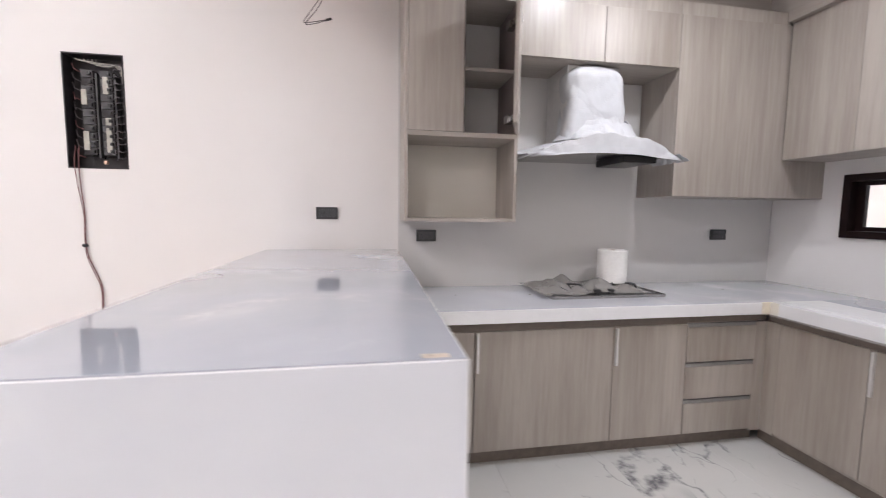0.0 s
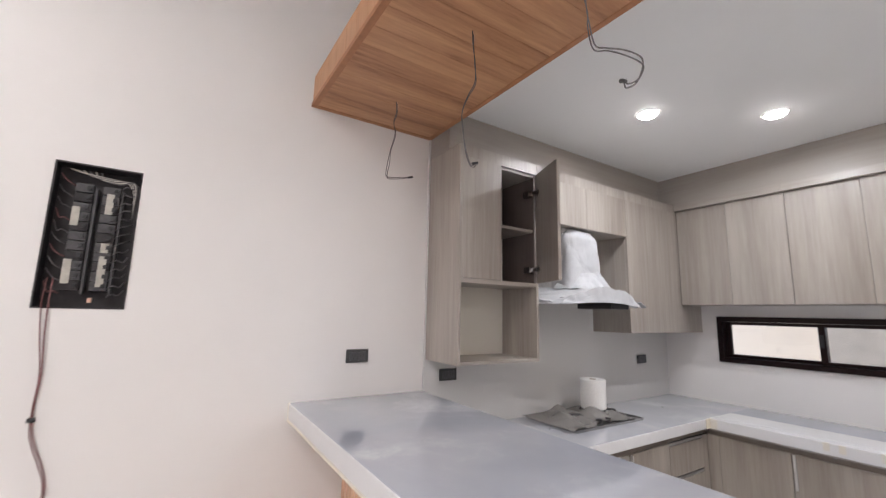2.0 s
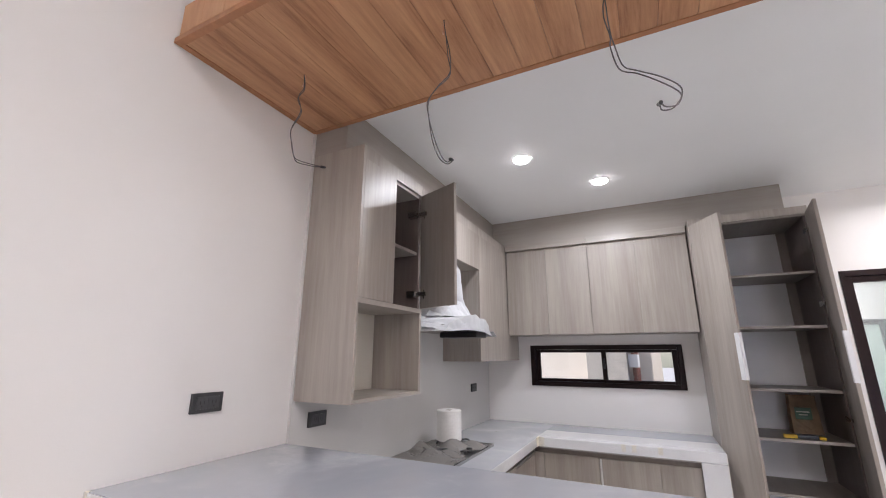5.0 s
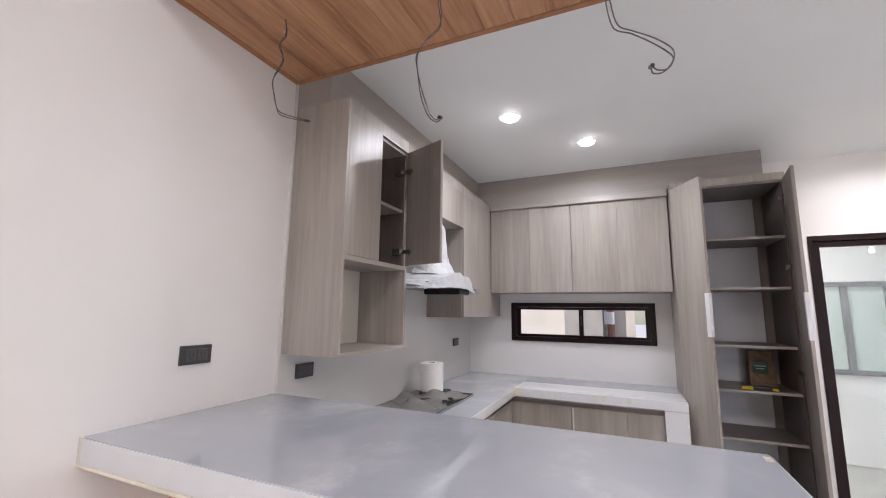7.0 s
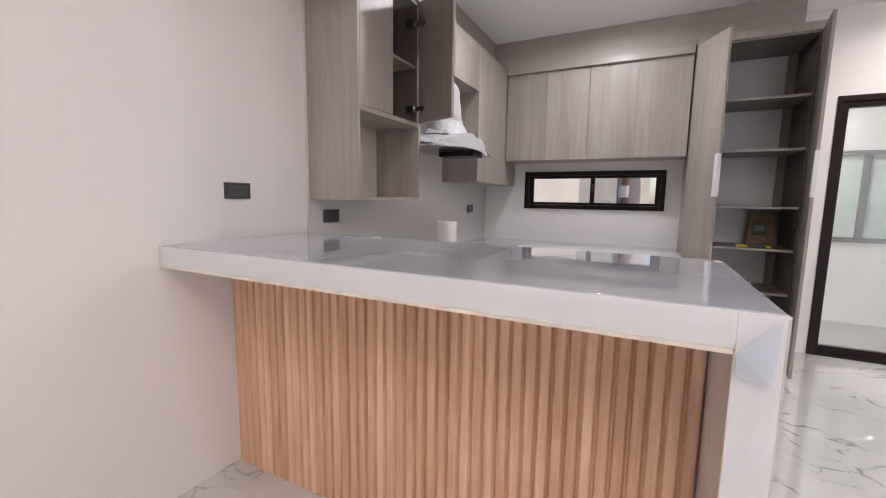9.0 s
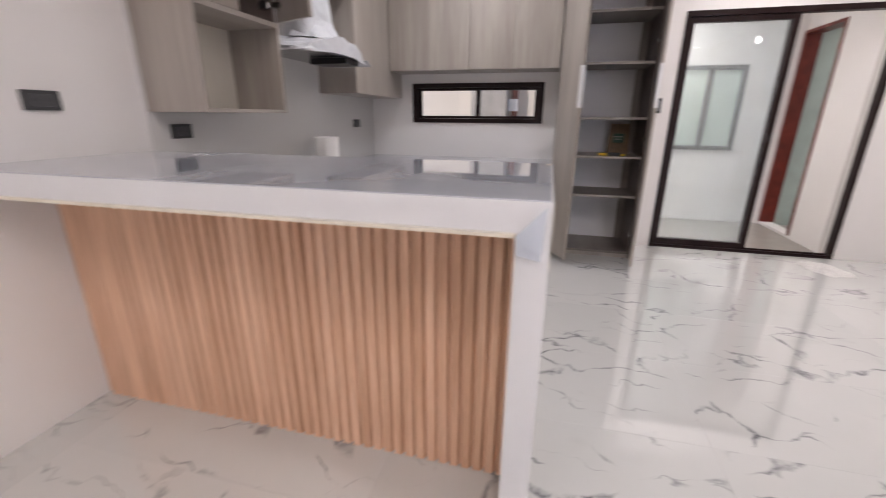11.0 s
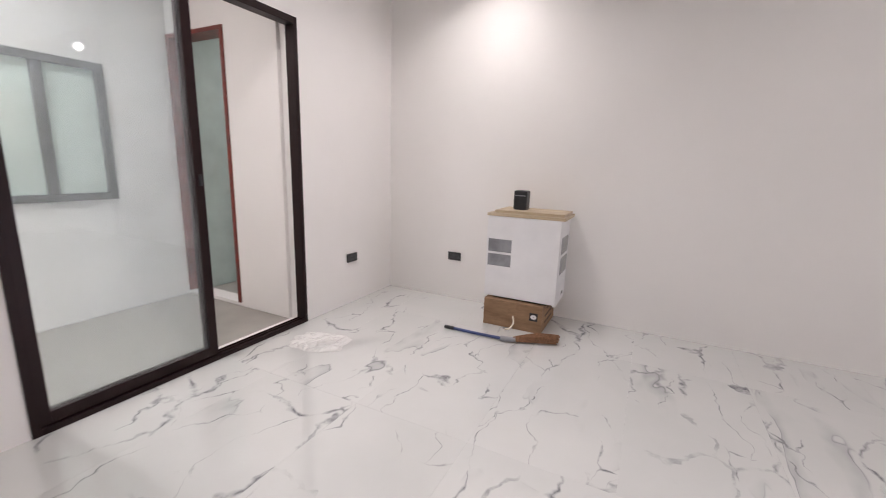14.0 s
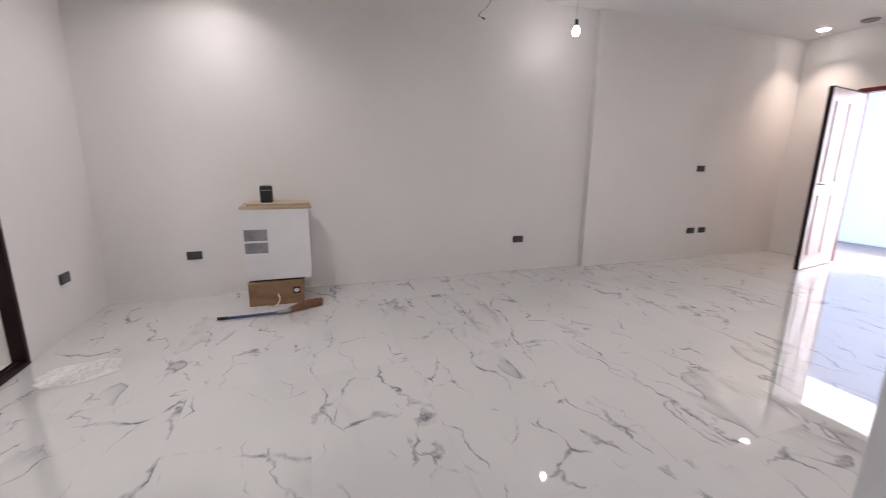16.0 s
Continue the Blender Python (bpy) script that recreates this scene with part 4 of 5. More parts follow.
def wall_cabinets_east():
    xf, z0, z1 = 2.65, 1.632, 2.445
    for a, b in ((1.531, 2.296), (0.733, 1.529)):
        c = thing("wall_cabinet", (2.82, (a + b) / 2, z0), "greige laminate two-door wall cabinet above the window", "cabinet", "wall cabinets")
        part("body", solid((xf + 0.019, a, z0, EAST - 0.001, b, z1)), M_LAM, c)
        part("cornice", solid((xf - 0.036, a, z1, xf + 0.024, b, 2.4995)), M_LAM_E, c)
        m = (a + b) / 2
        for p, q in ((a + 0.001, m - 0.001), (m + 0.001, b - 0.001)):
            part("door", solid((xf, p, z0 + 0.001, xf + 0.018, q, z1 - 0.001), bevel=0.0015), M_LAM, c)


PANTRY_X, PANTRY_SHELF = 2.485, 0.907


def pantry():
    xf, xb, y0, y1, z1 = PANTRY_X, EAST - 0.001, -0.03, 0.722, 2.455
    c = thing("pantry_cabinet", (2.73, 0.28, 0), "tall greige laminate pantry cabinet with both doors open", "cabinet")
    part("side_panel", solid((xf, y0, 0.0, xb, y0 + 0.018, 2.51)), M_LAM, c)
    part("side_lining", solid((xf + 0.001, y0 + 0.0185, 0.062, xb - 0.03, y0 + 0.030, z1 - 0.019)), M_SHADELAM, c, "brown laminate inner side, shade put into its colour")
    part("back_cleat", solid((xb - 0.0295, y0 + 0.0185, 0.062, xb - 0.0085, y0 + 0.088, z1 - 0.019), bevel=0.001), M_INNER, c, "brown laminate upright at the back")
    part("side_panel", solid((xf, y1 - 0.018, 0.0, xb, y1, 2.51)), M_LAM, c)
    part("side_lining", solid((xf + 0.001, y1 - 0.030, 0.062, xb - 0.0085, y1 - 0.0185, z1 - 0.019)), M_SHADELAM, c, "brown laminate inner side, shade put into its colour")
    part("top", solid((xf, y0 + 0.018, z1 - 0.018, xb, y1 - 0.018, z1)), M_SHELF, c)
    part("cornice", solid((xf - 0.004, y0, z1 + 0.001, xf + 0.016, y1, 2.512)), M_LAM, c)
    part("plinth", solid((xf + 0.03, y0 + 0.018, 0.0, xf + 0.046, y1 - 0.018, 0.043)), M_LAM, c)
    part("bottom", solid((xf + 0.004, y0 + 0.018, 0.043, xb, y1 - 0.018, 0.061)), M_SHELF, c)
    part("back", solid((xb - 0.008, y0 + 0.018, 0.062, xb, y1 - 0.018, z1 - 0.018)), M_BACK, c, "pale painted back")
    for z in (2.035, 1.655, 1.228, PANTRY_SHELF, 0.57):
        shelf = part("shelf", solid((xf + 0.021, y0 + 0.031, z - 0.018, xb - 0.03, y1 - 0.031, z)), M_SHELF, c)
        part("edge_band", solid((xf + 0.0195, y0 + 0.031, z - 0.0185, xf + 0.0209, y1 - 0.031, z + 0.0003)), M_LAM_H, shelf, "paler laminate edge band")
    for y, tip in ((y1, 0.565), (y0, 0.02)):
        w = 0.345
        ang = math.atan2(tip - y, -math.sqrt(w * w - (tip - y) ** 2))
        m = solid((0, -0.009, 0.045, w, 0.009, z1 - 0.002), bevel=0.0015)
        bmesh.ops.rotate(m, verts=m.verts[:], cent=(0, 0, 0), matrix=Matrix.Rotation(ang, 3, "Z"))
        bmesh.ops.translate(m, verts=m.verts[:], vec=(xf - 0.002, y + (-0.009 if y == y1 else 0.009), 0))
        d = part("door", m, M_LAM, c, "open laminate door leaf")
        inner = 1 if y == y1 else -1
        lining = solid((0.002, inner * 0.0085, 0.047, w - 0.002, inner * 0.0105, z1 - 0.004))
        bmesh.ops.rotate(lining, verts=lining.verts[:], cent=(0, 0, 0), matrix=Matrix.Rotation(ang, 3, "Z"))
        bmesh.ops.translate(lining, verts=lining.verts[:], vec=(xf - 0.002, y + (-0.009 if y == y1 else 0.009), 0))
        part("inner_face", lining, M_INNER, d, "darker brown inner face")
        h = solid((w - 0.035, -0.013, 1.295, w + 0.004, 0.013, 1.60), bevel=0.003)
        bmesh.ops.rotate(h, verts=h.verts[:], cent=(0, 0, 0), matrix=Matrix.Rotation(ang, 3, "Z"))
        bmesh.ops.translate(h, verts=h.verts[:], vec=(xf - 0.002, y + (-0.009 if y == y1 else 0.009), 0))
        part("handle", h, M_WHITETRIM, d, "white wrapped edge handle")
        s = -1 if y == y1 else 1
        for z in (0.22, 1.05, 1.80, 2.33):
            part("hinge", solid((xf + 0.012, y + s * 0.019, z - 0.018, xf + 0.07, y + s * 0.032, z + 0.018), (xf - 0.03, y + s * 0.02, z - 0.01, xf + 0.014, y + s * 0.034, z + 0.01), bevel=0.002), M_STEEL, d, "steel cup hinge")


base_north()
base_east()
wall_cabinet_niche()
wall_cabinets_hood()
wall_cabinets_east()
pantry()


# ---- cooker hood, hob, paper roll ----
def crumple(p, k, depth):
    """Depth of a paper surface with flat facets and sharp creases."""
    a = noise.voronoi(p * k + Vector((3.1, 7.7, 1.9)))[0]
    b = noise.voronoi(p * k * 2.3 + Vector((0.4, 2.2, 5.9)))[0]
    return depth * (0.9 * (min(a[1] - a[0], 0.5) - 0.25) + 0.35 * (min(b[1] - b[0], 0.5) - 0.2)) + 0.5 * depth * noise.noise(p * k * 0.6)


def cooker_hood():
    xc, yb = 1.425, N - 0.016
    h = thing("cooker_hood", (xc, 2.4, 1.58), "curved cooker hood wrapped in crumpled white paper", "cooker hood")
    rows = []
    for j in range(-5, 25):
        v = max(j, 0) / 24
        drop = max(-j, 0) / 5
        row = []
        for i in range(81):
            u = i / 80 * 2 - 1
            arch = 1 - abs(u) ** 1.9
            y = 2.14 + (yb - 2.14) * v + 0.06 * u * u * (1 - v) - 0.010 * drop
            z = 1.605 + 0.105 * arch + 0.03 * v - drop * (0.022 + 0.075 * arch)
            q = Vector((0.455 * u, y + drop * 0.1, z))
            c = crumple(q, 4.2, 0.031)
            row.append((xc + 0.455 * u + 0.4 * c * u, y - 0.5 * c * (1 - v), z + c * (1 - 0.6 * drop)))
        rows.append(row)
    part("canopy_paper", thicken(sheet(rows), 0.003), M_PAPER, h, "crumpled white wrapping paper")
    part("canopy_underside", solid((1.04, 2.20, 1.612, 1.81, yb, 1.632), bevel=0.006), M_STEEL, h)
    part("filter", solid((1.50, 2.175, 1.570, 1.70, 2.46, 1.611), bevel=0.01), M_RUBBER, h, "black grease filter")
    for s in (-1, 1):
        m = sheet([[(xc + s * (0.40 + 0.065 * a), 2.16 + 0.30 * b, 1.625 - 0.035 * a + 0.016 * noise.noise(Vector((a * 5, b * 9, s)))) for a in (0, 0.33, 0.66, 1)] for b in [k / 10 for k in range(11)]])
        part("paper_flap", thicken(m, 0.002), M_PAPER, h, "torn paper flap")
    part("chimney", solid((1.25, 2.37, 1.69, 1.57, yb, 2.131), bevel=0.004), M_SILVER, h, "film-covered steel chimney")
    wrap = []
    for j in range(43):
        v = j / 42
        row = []
        for i in range(61):
            a = math.pi * (-0.06 + 1.12 * i / 60)
            q = Vector((0.2 * math.cos(a), 0.2 * math.sin(a), v * 0.42))
            box = (abs(math.cos(a)) ** 5 + abs(math.sin(a)) ** 5) ** -0.2
            r = (0.172 + 0.03 * (1 - v) ** 3) * box + crumple(q, 3.3, 0.036)
            if v > 0.82:
                r *= math.sqrt(1 - 0.6 * ((v - 0.82) / 0.18) ** 2)
            row.append((1.415 + 0.99 * r * math.cos(a), 2.43 - 0.75 * r * math.sin(a), 1.70 + 0.425 * v))
        wrap.append(row)
    part("chimney_paper", thicken(sheet(wrap), 0.002), M_PAPER, h, "crumpled white wrapping paper")
    collar = []
    for j in range(12):
        v = j / 11
        row = []
        for a in [math.pi * k / 50 for k in range(51)]:
            q = Vector((0.25 * math.cos(a), 0.25 * math.sin(a), 0.3 + v * 0.11))
            c = crumple(q, 6.0, 0.03)
            row.append((1.455 + (0.27 - 0.10 * v + c) * math.cos(a), 2.40 - (0.20 - 0.05 * v + c) * math.sin(a), 1.70 + 0.115 * v + (0.05 * noise.noise(q * 11) if j == 11 else 0.012 * noise.noise(q * 9))))
        collar.append(row)
    part("collar_paper", thicken(sheet(collar), 0.002), M_PAPER, h, "crumpled white wrapping paper")


def hob():
    h = thing("gas_hob", (1.46, 2.40, 0.8215), "two-burner gas hob under crumpled clear film", "hob")
    part("plate", solid((1.13, 2.185, 0.8216, 1.80, 2.60, 0.835), bevel=0.004), M_RUBBER, h, "black glass plate")
    part("rim", solid((1.122, 2.178, 0.8214, 1.808, 2.186, 0.838), (1.122, 2.60, 0.8214, 1.808, 2.608, 0.838), (1.122, 2.186, 0.8214, 1.13, 2.60, 0.838), (1.80, 2.186, 0.8214, 1.808, 2.60, 0.838)), M_STEEL, h)
    for x in (1.29, 1.64):
        b = part("burner", lathe(x, 2.42, [(0.0, 0.835), (0.085, 0.835), (0.085, 0.845), (0.055, 0.847), (0.05, 0.862), (0.0, 0.864)]), M_STEEL, h, smooth=True)
        for k in range(4):
            a = math.pi / 4 + k * math.pi / 2
            part("grate_arm", tube([(x + 0.03 * math.cos(a), 2.42 + 0.03 * math.sin(a), 0.868), (x + 0.11 * math.cos(a), 2.42 + 0.11 * math.sin(a), 0.868), (x + 0.125 * math.cos(a), 2.42 + 0.125 * math.sin(a), 0.836)], 0.007, 6), M_BLACK, b)
    for x in (1.42, 1.51):
        part("knob", lathe(x, 2.245, [(0.0, 0.835), (0.022, 0.835), (0.019, 0.86), (0.0, 0.862)], 18), M_BLACK, h)
    rows = []
    for j in range(23):
        v = j / 22
        row = []
        for i in range(41):
            u = i / 40
            q = Vector((u * 4, v * 2.2, 0.7))
            facet = noise.voronoi(q * 1.1)[0]
            front = 2.172 + 0.085 * max(0.0, 1 - abs(u - 0.55) / 0.22) + 0.012 * noise.noise(Vector((u * 6, 0, 3)))
            edge = min(1, 5 * min(u, 1 - u, v + 0.06, 1 - v))
            lift = 0.070 * (1 - min(1.0, facet[0] * 1.3)) + 0.045 * (facet[1] - facet[0]) + 0.006 * noise.noise(q * 3)
            if (1.08 + 0.66 * u - 1.635) ** 2 + (front + (2.61 - front) * v - 2.45) ** 2 < 0.0121:
                lift = min(lift, 0.012)
            row.append((1.08 + 0.66 * u, front + (2.61 - front) * v, 0.842 + edge * (0.006 + 0.7 * lift)))
        rows.append(row)
    part("film_cover", sheet(rows), M_HOBFILM, h, "crumpled milky plastic film")


def paper_roll():
    x, y, z = 1.635, 2.45, 0.868
    r = thing("paper_roll", (x, y, z), "upright white kitchen paper roll standing on the hob", "paper roll")
    part("paper", lathe(x, y, [(0.026, z), (0.086, z), (0.089, z + 0.004), (0.089, z + 0.196), (0.086, z + 0.2), (0.026, z + 0.2), (0.026, z)], 40), M_ROLL, r, smooth=False)
    part("core", lathe(x, y, [(0.0255, z + 0.002), (0.0255, z + 0.198), (0.023, z + 0.198), (0.023, z + 0.002)], 20), M_CARD, r, "brown cardboard core")


cooker_hood()
hob()
paper_roll()


# ---- lamps ----
# Fittings for all of them, the added fill lamps included.
for dx, dy, dz, power in KNOWN_AND_FILL_LIGHTS:
    dl = thing("downlight", (dx, dy, dz - 0.012), "round white recessed ceiling downlight, known or added as fill", "downlight", "recessed downlights")
    part("ring", lathe(dx, dy, [(0.0585, dz - 0.0065), (0.068, dz - 0.006), (0.072, dz - 0.0005)], 32), M_WHITETRIM, dl, smooth=True)
    part("diffuser", lathe(dx, dy, [(0.0, dz - 0.0215), (0.030, dz - 0.0205), (0.046, dz - 0.016), (0.055, dz - 0.008), (0.058, dz - 0.001)], 32), M_LIT, dl, "glowing white domed diffuser", True)


def pendant_bulb():
    x, y, z = -1.20, -2.45, 2.46
    b = thing("pendant_bulb", (x, y, z - 0.05), "bare lit bulb hanging on a short cord", "lamp")
    part("cord", tube([(x, y, CEIL_LIVING), (x + 0.003, y, 2.72), (x, y, z + 0.10)], 0.004), M_WHITETRIM, b)
    part("rose", lathe(x, y, [(0.0, CEIL_LIVING - 0.025), (0.03, CEIL_LIVING - 0.02), (0.036, CEIL_LIVING - 0.001)], 20), M_BLACK, b)
    part("socket", lathe(x, y, [(0.0, z + 0.105), (0.014, z + 0.105), (0.018, z + 0.05), (0.0, z + 0.05)], 18), M_BLACK, b, smooth=True)
    part("bulb", lathe(x, y, [(0.0, z - 0.04), (0.018, z - 0.037), (0.031, z - 0.02), (0.034, z), (0.028, z + 0.022), (0.014, z + 0.05)], 24), M_BULB, b, "glowing white bulb", True)


pendant_bulb()
plate = thing("ceiling_plate", (-4.87, -2.09, CEIL_LIVING - 0.02), "grey eight-sided cover plate on the ceiling", "cover plate")
part("cover", lathe(-4.87, -2.09, [(0.0, CEIL_LIVING - 0.02), (0.075, CEIL_LIVING - 0.018), (0.092, CEIL_LIVING - 0.0005)], 8), M_GRIP, plate)
part("screw", disc(-4.87, -2.09, CEIL_LIVING - 0.023, CEIL_LIVING - 0.02, 0.008, n=10), M_STEEL, plate)


# ---- hanging wires ----
def hanging_wires(points, second, label):
    w = thing("hanging_wire", points[0], label, "cable", "bare lamp wires")
    part("wire", tube(points, 0.0019, 7), M_WIRE, w, smooth=True)
    part("wire", tube(second, 0.0019, 7), M_WIRE, w, smooth=True)
    a = Vector(points[-1])
    part("tape_end", tube([a - Vector((0.012, 0, 0.004)), a, a + Vector((0.014, 0.004, 0.006))], 0.0055, 7), M_BLACK, w, "black taped wire end", True)
    p = Vector(points[0])
    part("copper_end", tube([p + Vector((0.004, 0.0, 0.0)), p + Vector((0.01, 0.004, -0.03)), p + Vector((0.004, 0.004, -0.055))], 0.004, 6), M_COPPER, w, "bare copper strands", True)


hanging_wires([(-0.085, 2.33, 2.639), (-0.09, 2.318, 2.566), (-0.09, 2.344, 2.531), (-0.09, 2.323, 2.454), (-0.09, 2.367, 2.384), (-0.125, 2.320, 2.29), (-0.155, 2.270, 2.215), (-0.160, 2.240, 2.178), (-0.105, 2.224, 2.180), (-0.046, 2.214, 2.190)],
              [(-0.079, 2.332, 2.639), (-0.084, 2.32, 2.562), (-0.084, 2.354, 2.527), (-0.084, 2.325, 2.45), (-0.084, 2.377, 2.38), (-0.110, 2.330, 2.286), (-0.145, 2.276, 2.210), (-0.152, 2.246, 2.172), (-0.100, 2.230, 2.176), (-0.056, 2.219, 2.187)],
              "loose grey wire pair hanging from timber ceiling")
hanging_wires([(-0.085, 1.648, 2.639), (-0.09, 1.637, 2.565), (-0.09, 1.622, 2.485), (-0.09, 1.622, 2.403), (-0.09, 1.666, 2.365), (-0.09, 1.702, 2.321), (-0.09, 1.704, 2.258), (-0.09, 1.681, 2.165), (-0.09, 1.655, 2.095), (-0.09, 1.634, 2.066), (-0.09, 1.616, 2.07)],
              [(-0.079, 1.65, 2.639), (-0.084, 1.639, 2.561), (-0.084, 1.632, 2.481), (-0.084, 1.624, 2.399), (-0.084, 1.676, 2.361), (-0.084, 1.712, 2.317), (-0.084, 1.706, 2.254), (-0.084, 1.691, 2.161), (-0.084, 1.665, 2.091), (-0.084, 1.636, 2.062), (-0.084, 1.618, 2.066)],
              "loose grey wire pair hanging from timber ceiling")
hanging_wires([(-0.07, 1.03, 2.639), (-0.085, 1.1, 2.52), (-0.09, 1.108, 2.441), (-0.09, 1.105, 2.359), (-0.09, 1.099, 2.318), (-0.09, 1.083, 2.241), (-0.09, 1.048, 2.212), (-0.09, 0.999, 2.178), (-0.09, 0.96, 2.139), (-0.09, 0.954, 2.112), (-0.09, 0.968, 2.083), (-0.09, 0.993, 2.083), (-0.09, 1.006, 2.097)],
              [(-0.064, 1.032, 2.639), (-0.079, 1.102, 2.516), (-0.084, 1.118, 2.437), (-0.084, 1.107, 2.355), (-0.084, 1.109, 2.314), (-0.084, 1.093, 2.237), (-0.084, 1.05, 2.208), (-0.084, 1.009, 2.174), (-0.084, 0.97, 2.135), (-0.084, 0.956, 2.108), (-0.084, 0.978, 2.079), (-0.084, 1.003, 2.079), (-0.084, 1.008, 2.093)],
              "loose grey wire pair hanging from timber ceiling")
hanging_wires([(-0.30, -2.36, 2.869), (-0.29, -2.36, 2.75), (-0.27, -2.37, 2.62), (-0.25, -2.38, 2.55), (-0.17, -2.39, 2.47), (-0.22, -2.41, 2.45)],
              [(-0.295, -2.36, 2.869), (-0.285, -2.36, 2.75), (-0.28, -2.37, 2.62), (-0.24, -2.38, 2.54), (-0.165, -2.39, 2.465), (-0.24, -2.415, 2.455)],
              "loose grey wire pair hanging from the ceiling")


# ---- distribution board and broken wall ----
def distribution_board():
    x0, x1, z0, z1 = PANEL
    y = N
    b = thing("distribution_board", ((x0 + x1) / 2, y, z0), "open black distribution board with breakers and loose wires", "distribution board")
    part("tray", solid((x0, y + 0.075, z0, x1, y + 0.085, z1), (x0, y - 0.004, z0, x0 + 0.006, y + 0.075, z1), (x1 - 0.006, y - 0.004, z0, x1, y + 0.075, z1),
                       (x0 + 0.006, y - 0.004, z0, x1 - 0.006, y + 0.075, z0 + 0.006), (x0 + 0.006, y - 0.004, z1 - 0.006, x1 - 0.006, y + 0.075, z1)), M_PANELBLACK, b)
    for i, x in enumerate((-1.345, -1.255)):
        rail = part("busbar", solid((x - 0.004 + 0.036, y + 0.03, z0 + 0.06, x + 0.006 + 0.036, y + 0.07, z1 - 0.09), bevel=0.002), M_BREAKER, b)
        for k in range(11):
            z = z0 + 0.075 + k * 0.041
            br = part("breaker", solid((x - 0.03, y + 0.022, z, x + 0.028, y + 0.072, z + 0.037), bevel=0.002), M_BREAKER if (k + i) % 3 else M_PANELBLACK, b)
            part("toggle", solid((x + 0.008, y + 0.010, z + 0.010, x + 0.022, y + 0.022, z + 0.027), bevel=0.002), M_BLACK, br)
    for x, za, zb in ((-1.375, 1.60, 1.70), (-1.375, 1.84, 1.92), (-1.265, 1.59, 1.72), (-1.265, 1.735, 1.775), (-1.27, 1.90, 1.99)):
        part("label_strip", solid((x, y + 0.017, za, x + 0.026, y + 0.021, zb)), M_LABEL, b, "cream paper label strip")
    rnd = random.Random(4)
    for k in range(14):
        z = z0 + 0.05 + k * 0.036
        part("wire", tube([(-1.225, y + 0.03, z), (-1.205, y + 0.012, z + 0.012), (-1.185, y + 0.018, z + 0.004 + 0.02 * rnd.random()), (-1.172, y + 0.04, z + 0.03)], 0.0028, 6, 4), M_WIRE, b, smooth=True)
    for k in range(10):
        z = z0 + 0.06 + k * 0.05
        part("wire", tube([(-1.377, y + 0.03, z), (-1.395, y + 0.014, z + 0.01), (-1.412, y + 0.03, z + 0.03 * rnd.random()), (-1.43, y + 0.05, z + 0.05)], 0.0026, 6, 4), M_WIRE_RED if k % 3 == 0 else M_WIRE, b, smooth=True)
    for k in range(6):
        part("wire", tube([(-1.40 + 0.02 * k, y + 0.03, z1 - 0.02), (-1.36 + 0.015 * k, y + 0.01, z1 - 0.035 - 0.004 * k), (-1.28 + 0.01 * k, y + 0.008, z1 - 0.045 - 0.004 * k), (-1.20 + 0.005 * k, y + 0.02, z1 - 0.055), (-1.175, y + 0.03, z1 - 0.12 - 0.02 * k)], 0.003, 6, 5), M_WIRE if k % 2 else M_LABEL, b, smooth=True)
    part("terminal", solid((-1.282, y + 0.012, z0 + 0.025, -1.268, y + 0.03, z0 + 0.045), bevel=0.002), M_COPPER, b, "copper terminal")


def broken_wall():
    x0, x1, z0, z1 = HOLE
    rnd = random.Random(9)
    h = thing("broken_socket_box", ((x0 + x1) / 2, N, z0), "chipped plaster around an open socket box", "socket box")
    ring_in = [(x0, z0), (x0, (z0 + z1) / 2), (x0, z1), ((x0 + x1) / 2, z1), (x1, z1), (x1, (z0 + z1) / 2), (x1, z0), ((x0 + x1) / 2, z0)]
    out = [(-1.455, 0.40), (-1.452, 0.53), (-1.448, 0.675), (-1.40, 0.68), (-1.31, 0.655), (-1.275, 0.56), (-1.272, 0.45), (-1.33, 0.385)]
    bm = bmesh.new()
    n = 6
    loops = []
    for a in range(4):
        f = a / 3
        ring = []
        for k in range(8):
            for j in range(n):
                u = j / n
                p = [(1 - u) * ring_in[k][c] + u * ring_in[(k + 1) % 8][c] for c in (0, 1)]
                q = [(1 - u) * out[k][c] + u * out[(k + 1) % 8][c] for c in (0, 1)]
                jit = 0.007 if a else 0
                ring.append(bm.verts.new((p[0] * (1 - f) + q[0] * f + jit * (rnd.random() - 0.5), N - 0.0015 - (0.004 * rnd.random() if a < 3 else 0), p[1] * (1 - f) + q[1] * f + jit * (rnd.random() - 0.5))))
        loops.append(ring)
    for a, b in zip(loops, loops[1:]):
        for k in range(len(a)):
            bm.faces.new((a[k], a[(k + 1) % len(a)], b[(k + 1) % len(a)], b[k]))
    part("chipped_plaster", thicken(bm, 0.0012), M_CEMENT, h)
    part("box", solid((x0, N + 0.05, z0, x1, N + 0.055, z1), (x0, N, z0, x0 + 0.004, N + 0.05, z1), (x1 - 0.004, N, z0, x1, N + 0.05, z1), (x0 + 0.004, N, z0, x1 - 0.004, N + 0.05, z0 + 0.004), (x0 + 0.004, N, z1 - 0.004, x1 - 0.004, N + 0.05, z1)), M_WIRE_RED, h, "brown plastic back box")


